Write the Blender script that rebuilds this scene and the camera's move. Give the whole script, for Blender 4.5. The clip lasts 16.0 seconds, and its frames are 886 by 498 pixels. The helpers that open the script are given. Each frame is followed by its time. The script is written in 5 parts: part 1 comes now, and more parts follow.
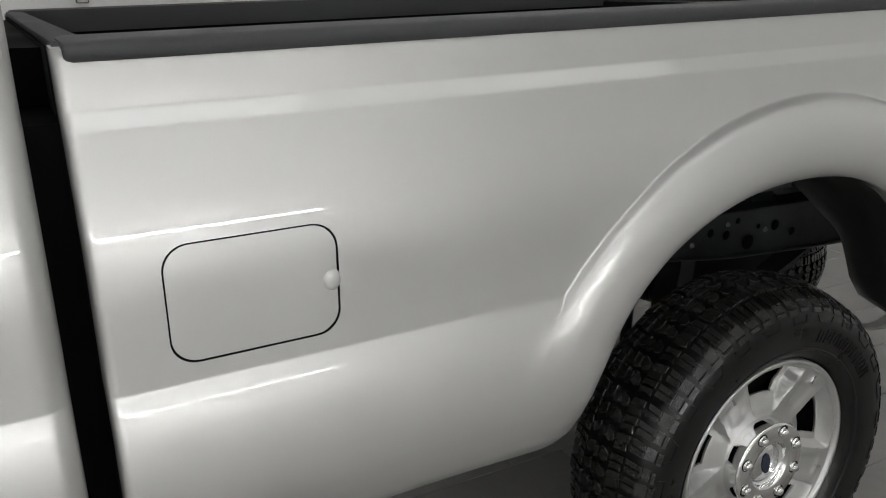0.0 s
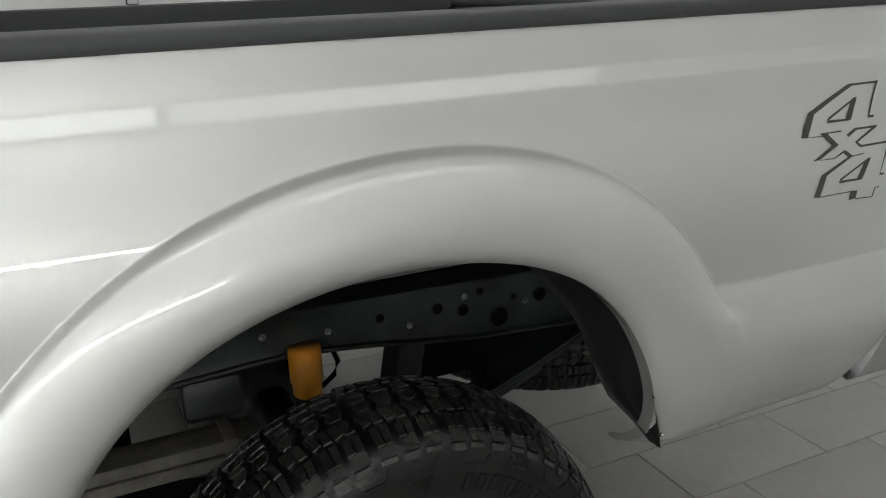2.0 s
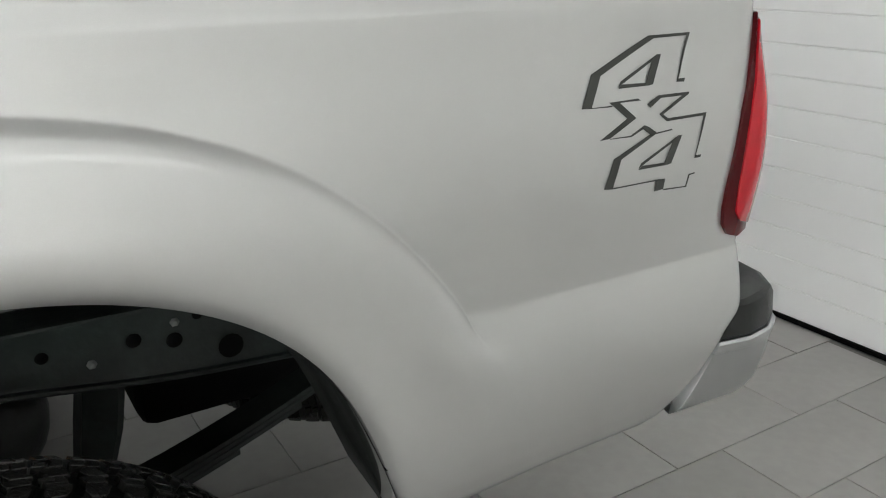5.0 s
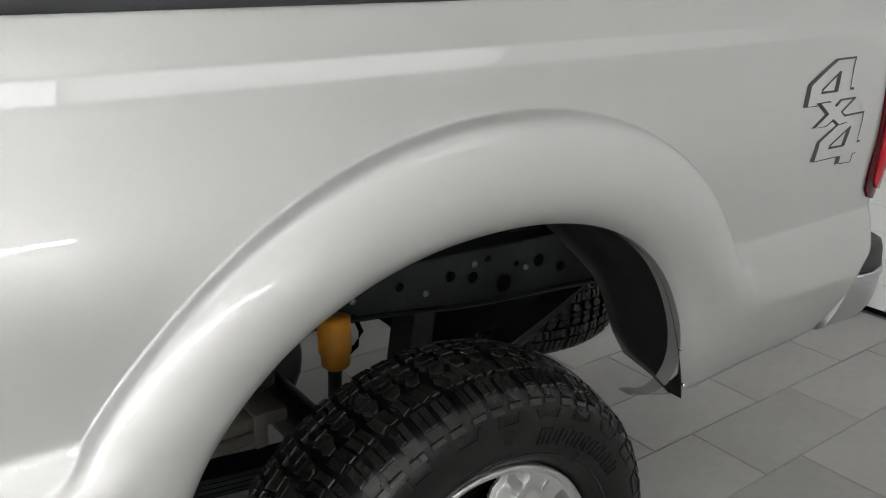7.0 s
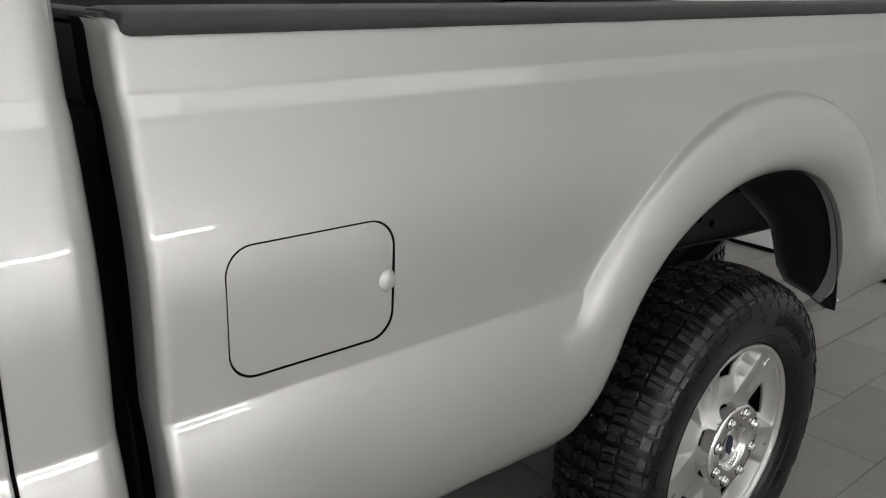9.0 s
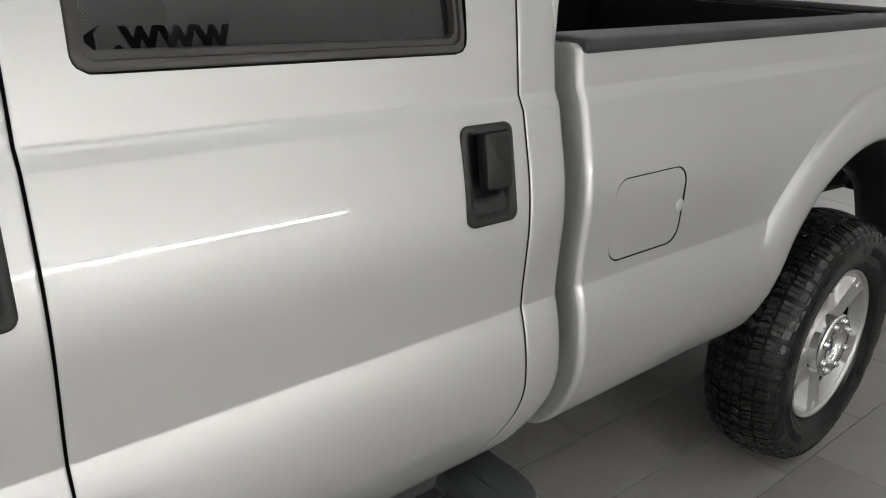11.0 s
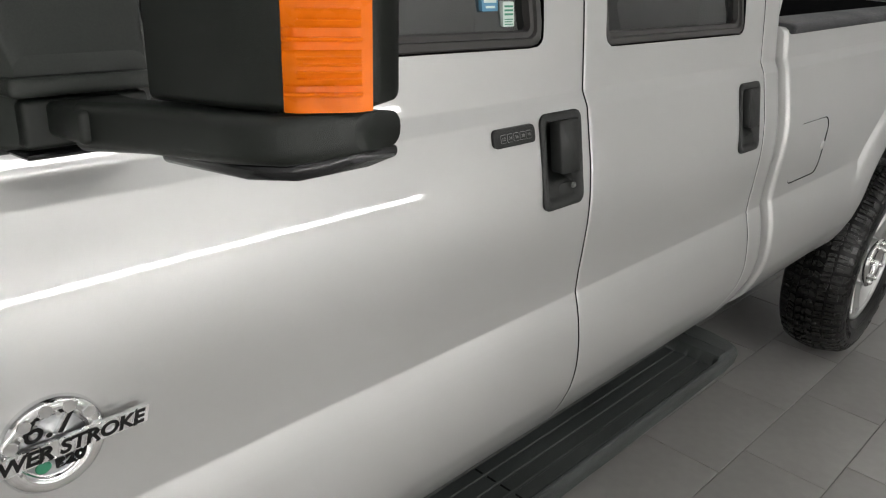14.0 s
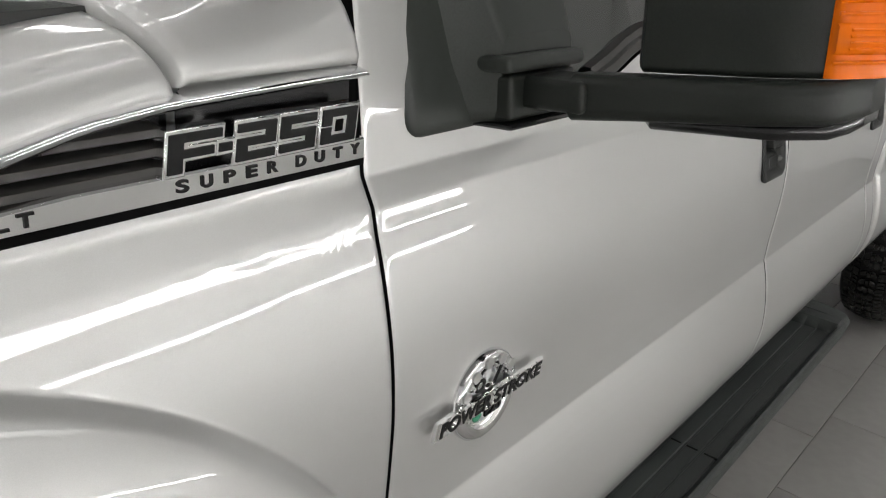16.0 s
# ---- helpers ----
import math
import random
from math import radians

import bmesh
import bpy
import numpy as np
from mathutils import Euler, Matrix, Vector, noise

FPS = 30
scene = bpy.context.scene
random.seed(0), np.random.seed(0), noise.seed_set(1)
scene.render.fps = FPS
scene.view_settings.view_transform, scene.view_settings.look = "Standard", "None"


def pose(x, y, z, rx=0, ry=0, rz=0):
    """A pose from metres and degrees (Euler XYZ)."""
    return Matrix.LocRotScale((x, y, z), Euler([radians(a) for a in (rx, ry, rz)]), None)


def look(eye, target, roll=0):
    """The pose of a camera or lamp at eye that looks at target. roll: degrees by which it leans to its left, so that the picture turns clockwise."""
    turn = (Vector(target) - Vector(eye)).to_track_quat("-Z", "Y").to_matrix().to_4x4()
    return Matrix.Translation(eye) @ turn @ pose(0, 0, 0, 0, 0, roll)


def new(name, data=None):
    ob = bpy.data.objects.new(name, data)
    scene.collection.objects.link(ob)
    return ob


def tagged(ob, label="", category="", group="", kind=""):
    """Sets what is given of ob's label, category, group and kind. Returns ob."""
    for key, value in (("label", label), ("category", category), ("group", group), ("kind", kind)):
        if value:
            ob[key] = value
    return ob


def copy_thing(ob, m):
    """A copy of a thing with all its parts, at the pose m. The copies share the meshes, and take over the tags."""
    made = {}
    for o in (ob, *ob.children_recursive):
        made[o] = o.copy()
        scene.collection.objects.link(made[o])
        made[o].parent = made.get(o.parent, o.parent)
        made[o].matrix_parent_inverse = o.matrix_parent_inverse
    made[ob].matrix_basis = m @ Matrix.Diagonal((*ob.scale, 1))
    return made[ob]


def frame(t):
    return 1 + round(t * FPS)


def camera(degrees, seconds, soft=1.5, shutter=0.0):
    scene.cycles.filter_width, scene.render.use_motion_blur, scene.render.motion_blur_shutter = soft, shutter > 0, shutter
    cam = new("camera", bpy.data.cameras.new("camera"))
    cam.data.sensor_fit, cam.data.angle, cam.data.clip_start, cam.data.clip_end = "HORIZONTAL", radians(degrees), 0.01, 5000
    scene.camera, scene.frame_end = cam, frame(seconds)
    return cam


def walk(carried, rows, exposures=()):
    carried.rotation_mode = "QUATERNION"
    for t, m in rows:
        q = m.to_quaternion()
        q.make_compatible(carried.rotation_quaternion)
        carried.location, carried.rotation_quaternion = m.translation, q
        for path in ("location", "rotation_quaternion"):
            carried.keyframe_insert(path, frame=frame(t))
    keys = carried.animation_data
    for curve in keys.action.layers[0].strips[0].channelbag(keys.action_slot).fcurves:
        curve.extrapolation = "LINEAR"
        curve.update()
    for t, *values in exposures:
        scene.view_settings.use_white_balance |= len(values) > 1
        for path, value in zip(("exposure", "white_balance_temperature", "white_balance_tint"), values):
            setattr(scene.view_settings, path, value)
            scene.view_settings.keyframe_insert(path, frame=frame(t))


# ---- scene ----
cam = camera(57.69, 16.0, soft=1.1)
PATH = [
    (0, (-1.354, -1.010, 1.402), (-0.440, 0.657, 0.780), -0.76),
    (0.5, (-1.134, -0.989, 1.406), (-0.274, 0.698, 0.760), -0.69),
    (1, (-0.907, -0.955, 1.406), (-0.074, 0.744, 0.760), -1.31),
    (1.5, (-0.649, -0.921, 1.389), (0.215, 0.772, 0.765), -1.79),
    (2, (-0.410, -0.956, 1.401), (0.431, 0.749, 0.783), -1.19),
    (2.5, (-0.221, -0.940, 1.396), (0.626, 0.765, 0.786), -1.00),
    (3, (0.011, -0.875, 1.393), (0.884, 0.817, 0.779), -0.89),
    (3.2, (0.088, -0.846, 1.390), (0.970, 0.832, 0.749), -0.99),
    (5.3, (0.060, -0.755, 1.315), (1.084, 0.826, 0.639), 0.12),
    (5.5, (-0.028, -0.794, 1.345), (1.001, 0.784, 0.673), 0.12),
    (6, (-0.250, -0.849, 1.381), (0.795, 0.710, 0.688), 0.34),
    (6.5, (-0.480, -0.816, 1.379), (0.614, 0.712, 0.694), 0.80),
    (7, (-0.701, -0.810, 1.379), (0.432, 0.700, 0.720), 0.91),
    (7.5, (-0.972, -0.841, 1.384), (0.208, 0.639, 0.739), 1.29),
    (8, (-1.204, -0.861, 1.369), (0.008, 0.602, 0.743), 1.41),
    (8.4, (-1.351, -0.836, 1.348), (-0.113, 0.611, 0.734), 1.46),
    (8.5, (-1.386, -0.814, 1.352), (-0.143, 0.625, 0.732), 1.70),
    (9, (-1.578, -0.792, 1.375), (-0.326, 0.641, 0.761), 1.64),
    (9.5, (-1.812, -0.855, 1.405), (-0.558, 0.573, 0.783), 1.69),
    (9.7, (-1.897, -0.878, 1.413), (-0.645, 0.554, 0.795), 1.49),
    (11.8, (-2.675, -0.804, 1.489), (-1.376, 0.531, 0.759), 3.88),
    (12, (-2.728, -0.791, 1.487), (-1.422, 0.534, 0.753), 3.98),
    (12.5, (-2.880, -0.741, 1.482), (-1.553, 0.557, 0.736), 4.46),
    (13, (-3.019, -0.710, 1.484), (-1.663, 0.561, 0.747), 4.44),
    (13.4, (-3.176, -0.722, 1.507), (-1.808, 0.531, 0.758), 4.70),
    (13.5, (-3.214, -0.714, 1.508), (-1.837, 0.529, 0.758), 4.76),
    (14, (-3.388, -0.694, 1.505), (-1.987, 0.525, 0.761), 4.77),
    (14.5, (-3.528, -0.625, 1.486), (-2.111, 0.575, 0.743), 4.73),
    (15, (-3.661, -0.540, 1.469), (-2.232, 0.652, 0.735), 4.41),
    (15.5, (-3.734, -0.479, 1.467), (-2.293, 0.697, 0.732), 4.30),
    (16, (-3.746, -0.408, 1.469), (-2.291, 0.737, 0.714), 4.52),
]
walk(cam, [(t, look(eye, target, roll)) for t, eye, target, roll in PATH], exposures=[(0, 0.24, 6430, 9.5), (1.5, 0.42, 6400, 7.5), (3, 0.74, 6380, 7), (6, 0.88, 6380, 7), (8, 0.33, 6400, 10.5), (9.5, 0.22, 6500, 9.5), (12.5, 0.19, 6500, 10), (16, 0.08, 6500, 10)])

# ---- light and exposure ----
world = bpy.data.worlds.new("room_world")
scene.world = world
world.use_nodes = True
world.node_tree.nodes["Background"].inputs[0].default_value = (0.9, 0.95, 1.0, 1)
world.node_tree.nodes["Background"].inputs[1].default_value = 0.01

H_CEIL = 3.6
X_DOOR = 2.72
Y_WALL = -2.72


# ---- materials ----
def material(name, color, rough=0.5, metal=0.0, coat=0.0, coat_rough=0.03, grain=0.0, scale=40.0, bump=0.0, bump_scale=200.0, stain=0.0, stain_scale=3.0, ior=1.5, island=0.0, per_object=0.0, spec=0.5):
    m = bpy.data.materials.new(name)
    m.use_nodes = True
    nt = m.node_tree
    b = nt.nodes["Principled BSDF"]
    b.inputs["Base Color"].default_value = (*color, 1)
    b.inputs["Roughness"].default_value = rough
    b.inputs["Metallic"].default_value = metal
    b.inputs["Coat Weight"].default_value = coat
    b.inputs["Coat Roughness"].default_value = coat_rough
    b.inputs["IOR"].default_value = ior
    b.inputs["Specular IOR Level"].default_value = spec
    tc = nt.nodes.new("ShaderNodeTexCoord")
    value = None

    def chain(fac, amount):
        nonlocal value
        mr = nt.nodes.new("ShaderNodeMapRange")
        nt.links.new(fac, mr.inputs["Value"])
        mr.inputs["From Min"].default_value, mr.inputs["From Max"].default_value = 0.25, 0.75
        mr.inputs["To Min"].default_value, mr.inputs["To Max"].default_value = 1 - amount, 1 + amount
        if value is None:
            value = mr.outputs[0]
        else:
            mu = nt.nodes.new("ShaderNodeMath")
            mu.operation = "MULTIPLY"
            nt.links.new(value, mu.inputs[0])
            nt.links.new(mr.outputs[0], mu.inputs[1])
            value = mu.outputs[0]

    def noise_node(sc, detail=3.0):
        n = nt.nodes.new("ShaderNodeTexNoise")
        nt.links.new(tc.outputs["Object"], n.inputs["Vector"])
        n.inputs["Scale"].default_value, n.inputs["Detail"].default_value = sc, detail
        return n

    if grain:
        chain(noise_node(scale).outputs["Fac"], grain)
    if stain:
        n = noise_node(stain_scale, 5.0)
        chain(n.outputs["Fac"], stain)
        mr = nt.nodes.new("ShaderNodeMapRange")
        nt.links.new(n.outputs["Fac"], mr.inputs["Value"])
        mr.inputs["From Min"].default_value, mr.inputs["From Max"].default_value = 0.3, 0.7
        mr.inputs["To Min"].default_value, mr.inputs["To Max"].default_value = rough * 0.85, min(1, rough * 1.15)
        nt.links.new(mr.outputs[0], b.inputs["Roughness"])
    if per_object:
        oi = nt.nodes.new("ShaderNodeObjectInfo")
        chain(oi.outputs["Random"], per_object)
    if island:
        g = nt.nodes.new("ShaderNodeNewGeometry")
        chain(g.outputs["Random Per Island"], island)
    if value is not None:
        mx = nt.nodes.new("ShaderNodeVectorMath")
        mx.operation = "SCALE"
        mx.inputs[0].default_value = color
        nt.links.new(value, mx.inputs["Scale"])
        nt.links.new(mx.outputs[0], b.inputs["Base Color"])
    if bump:
        n = noise_node(bump_scale, 2.0)
        bp = nt.nodes.new("ShaderNodeBump")
        bp.inputs["Strength"].default_value = bump
        bp.inputs["Distance"].default_value = 0.002
        nt.links.new(n.outputs["Fac"], bp.inputs["Height"])
        nt.links.new(bp.outputs[0], b.inputs["Normal"])
    return m


def glass_material(name, color, ior=1.85, rough=0.0, weight=1.0):
    m = material(name, color, rough=rough)
    b = m.node_tree.nodes["Principled BSDF"]
    b.inputs["Transmission Weight"].default_value = weight
    b.inputs["IOR"].default_value = ior
    return m


def glow(name, color, strength):
    m = bpy.data.materials.new(name)
    m.use_nodes = True
    b = m.node_tree.nodes["Principled BSDF"]
    b.inputs["Base Color"].default_value = (0.9, 0.9, 0.9, 1)
    b.inputs["Emission Color"].default_value = (*color, 1)
    b.inputs["Emission Strength"].default_value = strength
    return m


PAINT = material("silver_paint", (0.54, 0.54, 0.53), rough=0.45, metal=0.70, coat=0.8, coat_rough=0.02, grain=0.05, scale=1500, stain=0.012, stain_scale=2.0)
BUMPERCHROME = material("brushed_bumper_chrome", (0.60, 0.61, 0.62), rough=0.36, metal=1.0, stain=0.06, stain_scale=9)
CHROME = material("chrome", (0.82, 0.82, 0.82), rough=0.08, metal=1.0, stain=0.05, stain_scale=20)
ALLOY = material("cast_alloy", (0.54, 0.54, 0.53), rough=0.38, metal=0.8, coat=0.35, grain=0.04, scale=300, stain=0.05, stain_scale=15)
RUBBER = material("tyre_rubber", (0.004, 0.004, 0.004), rough=0.30, spec=0.36, grain=0.25, scale=60, stain=0.3, stain_scale=8, bump=0.3, bump_scale=300)
TREAD = material("tread_rubber", (0.011, 0.011, 0.010), rough=0.27, spec=0.55, grain=0.3, scale=80, stain=0.4, stain_scale=12, bump=0.5, bump_scale=220, island=0.2)
PLASTIC = material("textured_black_plastic", (0.0105, 0.0116, 0.0106), rough=0.45, spec=0.4, grain=0.15, scale=500, stain=0.12, stain_scale=6, bump=0.25, bump_scale=1500)
MIRRORBLACK = material("mirror_black_plastic", (0.012, 0.0143, 0.012), rough=0.42, spec=0.34, grain=0.15, scale=500, stain=0.12, stain_scale=6, bump=0.2, bump_scale=1500)
SAILBLACK = material("sail_black_plastic", (0.030, 0.034, 0.030), rough=0.45, spec=0.4, grain=0.15, scale=500, stain=0.12, stain_scale=6, bump=0.2, bump_scale=1500)
GLOSSBLACK = material("smooth_black_plastic", (0.008, 0.008, 0.009), rough=0.22, stain=0.1, stain_scale=10)
TRIM = material("window_moulding", (0.036, 0.034, 0.032), rough=0.42, stain=0.1, stain_scale=8)
RAILCAP = material("rail_cap_plastic", (0.032, 0.033, 0.036), rough=0.55, grain=0.12, scale=600, stain=0.12, stain_scale=5, bump=0.3, bump_scale=1200)
# near-black for real rubber, and for shade painted into gaps, recesses and undersides
GAP = material("near_black_rubber_and_shade", (0.0022, 0.0022, 0.0022), rough=0.7, spec=0.06, stain=0.1)
LINER = material("bed_liner_black", (0.003, 0.0032, 0.0034), rough=0.6, spec=0.10, grain=0.2, scale=300, stain=0.2, stain_scale=4, bump=0.4, bump_scale=500)
FRAMESTEEL = material("waxed_frame_steel", (0.014, 0.0185, 0.017), rough=0.42, spec=0.35, stain=0.85, stain_scale=9, grain=0.2, scale=70, bump=0.3, bump_scale=90)
UNDERGREY = material("primed_underside", (0.13, 0.135, 0.13), rough=0.6, stain=0.35, stain_scale=7)
SPRINGSTEEL = material("dusty_spring_steel", (0.17, 0.16, 0.135), rough=0.6, stain=0.4, stain_scale=9, grain=0.2, scale=60, bump=0.3, bump_scale=90)
ORANGE = material("orange_damper_paint", (0.62, 0.25, 0.02), rough=0.5, stain=0.3, stain_scale=18)
STEP = material("board_rubber_and_panel_shade", (0.030, 0.0345, 0.0330), rough=0.5, grain=0.2, scale=200, stain=0.3, stain_scale=6, bump=0.3, bump_scale=500)
DECAL = material("decal_vinyl", (0.03, 0.032, 0.028), rough=0.4, stain=0.05)
REDLENS = material("red_lens", (0.44, 0.009, 0.018), rough=0.15, coat=0.4, stain=0.1, stain_scale=6)
DARKRED = material("dark_red_lens", (0.06, 0.002, 0.004), rough=0.2, spec=0.2, stain=0.1, stain_scale=6)
AMBER = material("amber_lens", (0.80, 0.165, 0.004), rough=0.28, spec=0.12, stain=0.08, stain_scale=30)
GLASS = glass_material("tinted_glass", (0.22, 0.27, 0.25))
CLEARGLASS = glass_material("pale_green_glass", (0.30, 0.40, 0.35), 2.4)
CABIN = material("grey_cabin_trim", (0.08, 0.088, 0.08), rough=0.8, stain=0.2)
FLOORTILE = material("grey_porcelain_tile", (0.275, 0.266, 0.254), rough=0.33, grain=0.05, scale=25, stain=0.15, stain_scale=1.7, per_object=0.05)
GROUT = material("tile_grout", (0.12, 0.118, 0.112), rough=0.85, grain=0.1, scale=30)
WHITEDOOR = material("white_door_panel", (0.88, 0.88, 0.88), rough=0.45, stain=0.02, stain_scale=1.5, bump=0.1, bump_scale=160)
WALLPAINT = material("white_wall_paint", (0.80, 0.80, 0.785), rough=0.6, stain=0.03, stain_scale=1.2)
CEILPAINT = material("grey_ceiling_paint", (0.30, 0.30, 0.295), rough=0.8, stain=0.03)
WHITEPLASTIC = material("white_lamp_plastic", (0.7, 0.7, 0.7), rough=0.4)
TUBEGLOW = glow("lamp_tube_glow", (1.0, 0.99, 0.975), 50.0)
TUBEHIGH = glow("ceiling_tube_glow", (1.0, 0.99, 0.975), 7.0)
PANELGLOW = glow("ceiling_panel_glow", (1.0, 0.99, 0.975), 4.1)
PANELSOFT = glow("soft_ceiling_panel_glow", (1.0, 0.99, 0.975), 1.9)
TUBEDIM = glow("dim_ceiling_tube_glow", (1.0, 0.99, 0.975), 22.0)
SIGNBLACK = material("black_sign_letter", (0.02, 0.02, 0.02), rough=0.5)
GREEN = material("green_badge_enamel", (0.03, 0.22, 0.12), rough=0.3)
BADGEDARK = material("dark_badge_insert", (0.008, 0.008, 0.008), rough=0.5, spec=0.2, grain=0.1, scale=200)
BLUE = material("dark_blue_enamel", (0.012, 0.020, 0.055), rough=0.25, coat=0.5)
LABELWHITE = material("pale_green_label", (0.62, 0.72, 0.66), rough=0.5)
LABELGREEN = material("green_label_print", (0.05, 0.25, 0.15), rough=0.5)
LABELBLUE = material("blue_label_print", (0.10, 0.28, 0.42), rough=0.5)
KEYGREY = material("grey_key_print", (0.24, 0.24, 0.235), rough=0.5)


# ---- mesh helpers ----
def mesh_object(name, bm, mat, parent=None, label="", smooth=True):
    me = bpy.data.meshes.new(name)
    bmesh.ops.recalc_face_normals(bm, faces=bm.faces) if len(bm.faces) < 200000 else None
    for f in bm.faces:
        f.smooth = smooth
    bm.to_mesh(me)
    bm.free()
    me.materials.append(mat)
    # faces of index 1 get GAP, shade painted inside the panel gaps
    if any(p.material_index for p in me.polygons):
        me.materials.append(GAP)
    ob = new(name, me)
    if parent is not None:
        ob.parent = parent
    if label:
        ob["label"] = label
    return ob


def part(name, bm, mat, parent, label="", smooth=True):
    return mesh_object(name, bm, mat, parent, label, smooth)


def thing(name, place, label, category, group="", kind=""):
    e = new(name)
    e.location = place
    return tagged(e, label, category, group, kind)


def sharp_by_angle(bm, deg=35):
    bm.normal_update()
    for e in bm.edges:
        if len(e.link_faces) == 2 and e.calc_face_angle(0) > radians(deg):
            e.smooth = False


def box_bm(x0, x1, y0, y1, z0, z1, bev=0.0, seg=2, bm=None):
    own = bm is None
    b = bmesh.new()
    bmesh.ops.create_cube(b, size=1)
    for v in b.verts:
        v.co = Vector(((x0 + x1) / 2 + v.co.x * (x1 - x0), (y0 + y1) / 2 + v.co.y * (y1 - y0), (z0 + z1) / 2 + v.co.z * (z1 - z0)))
    if bev:
        bmesh.ops.bevel(b, geom=b.edges[:], offset=bev, segments=seg, profile=0.5, affect="EDGES")
    sharp_by_angle(b)
    if own:
        return b
    me = bpy.data.meshes.new("tmp")
    b.to_mesh(me)
    b.free()
    bm.from_mesh(me)
    bpy.data.meshes.remove(me)
    return bm


def grid_faces(bm, rows, close_u=False, close_v=False):
    """Skin a list of rows of vertices."""
    n, m = len(rows), len(rows[0])
    for i in range(n if close_u else n - 1):
        for j in range(m if close_v else m - 1):
            a, b, c, d = rows[i][j], rows[(i + 1) % n][j], rows[(i + 1) % n][(j + 1) % m], rows[i][(j + 1) % m]
            if len({a, b, c, d}) >= 3:
                try:
                    bm.faces.new((a, b, c, d))
                except ValueError:
                    pass


def lathe(profile, n=64, bm=None):
    """profile: (radius, along y) pairs, turned round the y axis."""
    bm = bm or bmesh.new()
    rows = []
    for k in range(n):
        a = 2 * math.pi * k / n
        rows.append([bm.verts.new((r * math.cos(a), y, r * math.sin(a))) for r, y in profile])
    grid_faces(bm, rows, close_u=True)
    return bm


def tube(points, radius, n=12, bm=None, caps=True):
    bm = bm or bmesh.new()
    pts = [Vector(p) for p in points]
    rows = []
    for i, p in enumerate(pts):
        d = (pts[min(i + 1, len(pts) - 1)] - pts[max(i - 1, 0)]).normalized()
        u = d.cross(Vector((0, 0, 1)))
        if u.length < 0.05:
            u = d.cross(Vector((1, 0, 0)))
        u.normalize()
        w = d.cross(u)
        rows.append([bm.verts.new(p + radius * (math.cos(2 * math.pi * k / n) * u + math.sin(2 * math.pi * k / n) * w)) for k in range(n)])
    grid_faces(bm, rows, close_v=True)
    if caps:
        for r in (rows[0], rows[-1]):
            bm.faces.new(r)
    sharp_by_angle(bm, 50)
    return bm


def prism(outline, depth, to_world, bm=None, bev=0.0):
    """An outline in (u, v) raised by depth; to_world(u, v, w) gives places."""
    b = bm or bmesh.new()
    lo = [b.verts.new(to_world(u, v, 0)) for u, v in outline]
    hi = [b.verts.new(to_world(u, v, depth)) for u, v in outline]
    b.faces.new(hi)
    b.faces.new(list(reversed(lo)))
    for i in range(len(outline)):
        j = (i + 1) % len(outline)
        b.faces.new((lo[i], lo[j], hi[j], hi[i]))
    sharp_by_angle(b)
    return b


def rounded(x0, x1, z0, z1, r, n=8):
    """A closed outline of a rectangle with round corners; r: one radius or four (bottom left, bottom right, top right, top left)."""
    rs = r if isinstance(r, tuple) else (r,) * 4
    out = []
    for (cx, cz, a0), rr in zip(((x0, z0, 180), (x1, z0, 270), (x1, z1, 0), (x0, z1, 90)), rs):
        sx, sz = (1 if cx == x0 else -1), (1 if cz == z0 else -1)
        for k in range(n + 1):
            a = radians(a0 + 90 * k / n)
            out.append((cx + sx * rr + rr * math.cos(a), cz + sz * rr + rr * math.sin(a)))
    return out


def text_mesh(body, size, extrude, width=None, bold=0.0):
    """A mesh of writing in the xy plane, centred, with its height along y."""
    cu = bpy.data.curves.new("writing", "FONT")
    cu.body, cu.size, cu.extrude, cu.align_x, cu.align_y = body, size, extrude, "CENTER", "CENTER"
    cu.offset = bold
    ob = new("writing", cu)
    bpy.context.view_layer.update()
    me = bpy.data.meshes.new_from_object(ob.evaluated_get(bpy.context.evaluated_depsgraph_get()))
    bpy.data.objects.remove(ob)
    bpy.data.curves.remove(cu)
    bm = bmesh.new()
    bm.from_mesh(me)
    bpy.data.meshes.remove(me)
    xs = [v.co.x for v in bm.verts]
    mid, span = (max(xs) + min(xs)) / 2, max(xs) - min(xs)
    s = (width / span) if width else 1.0
    for v in bm.verts:
        v.co.x = (v.co.x - mid) * s
    sharp_by_angle(bm)
    return bm


# ---- the truck's side surface ----
PROFILE = [(0.552, 0.12), (0.566, 0.075), (0.585, 0.05), (0.615, 0.024), (0.655, 0.003), (0.70, -0.0135), (0.73, -0.0188), (0.755, -0.0208), (0.770, -0.0206), (0.785, -0.0197), (0.800, -0.0183), (0.815, -0.0163), (0.830, -0.0137), (0.845, -0.0106), (0.860, -0.0069), (0.875, -0.0026), (0.890, 0.0023), (0.9005, 0.006),
           (0.94, 0.006), (0.98, 0.004), (1.04, 0.002), (1.075, 0.004), (1.107, 0.0075), (1.142, 0.0139), (1.19, 0.0256), (1.238, 0.0374), (1.2505, 0.0440), (1.263, 0.0506), (1.272, 0.0518), (1.34, 0.0612), (1.40, 0.0700),
           (1.5, 0.0910), (1.7, 0.151), (1.86, 0.206)]
_zz = np.arange(0.5, 1.95, 0.001)
_yy = np.interp(_zz, [p[0] for p in PROFILE], [p[1] for p in PROFILE])
_k = np.exp(-0.5 * (np.arange(-18, 19) / 0.8) ** 2)
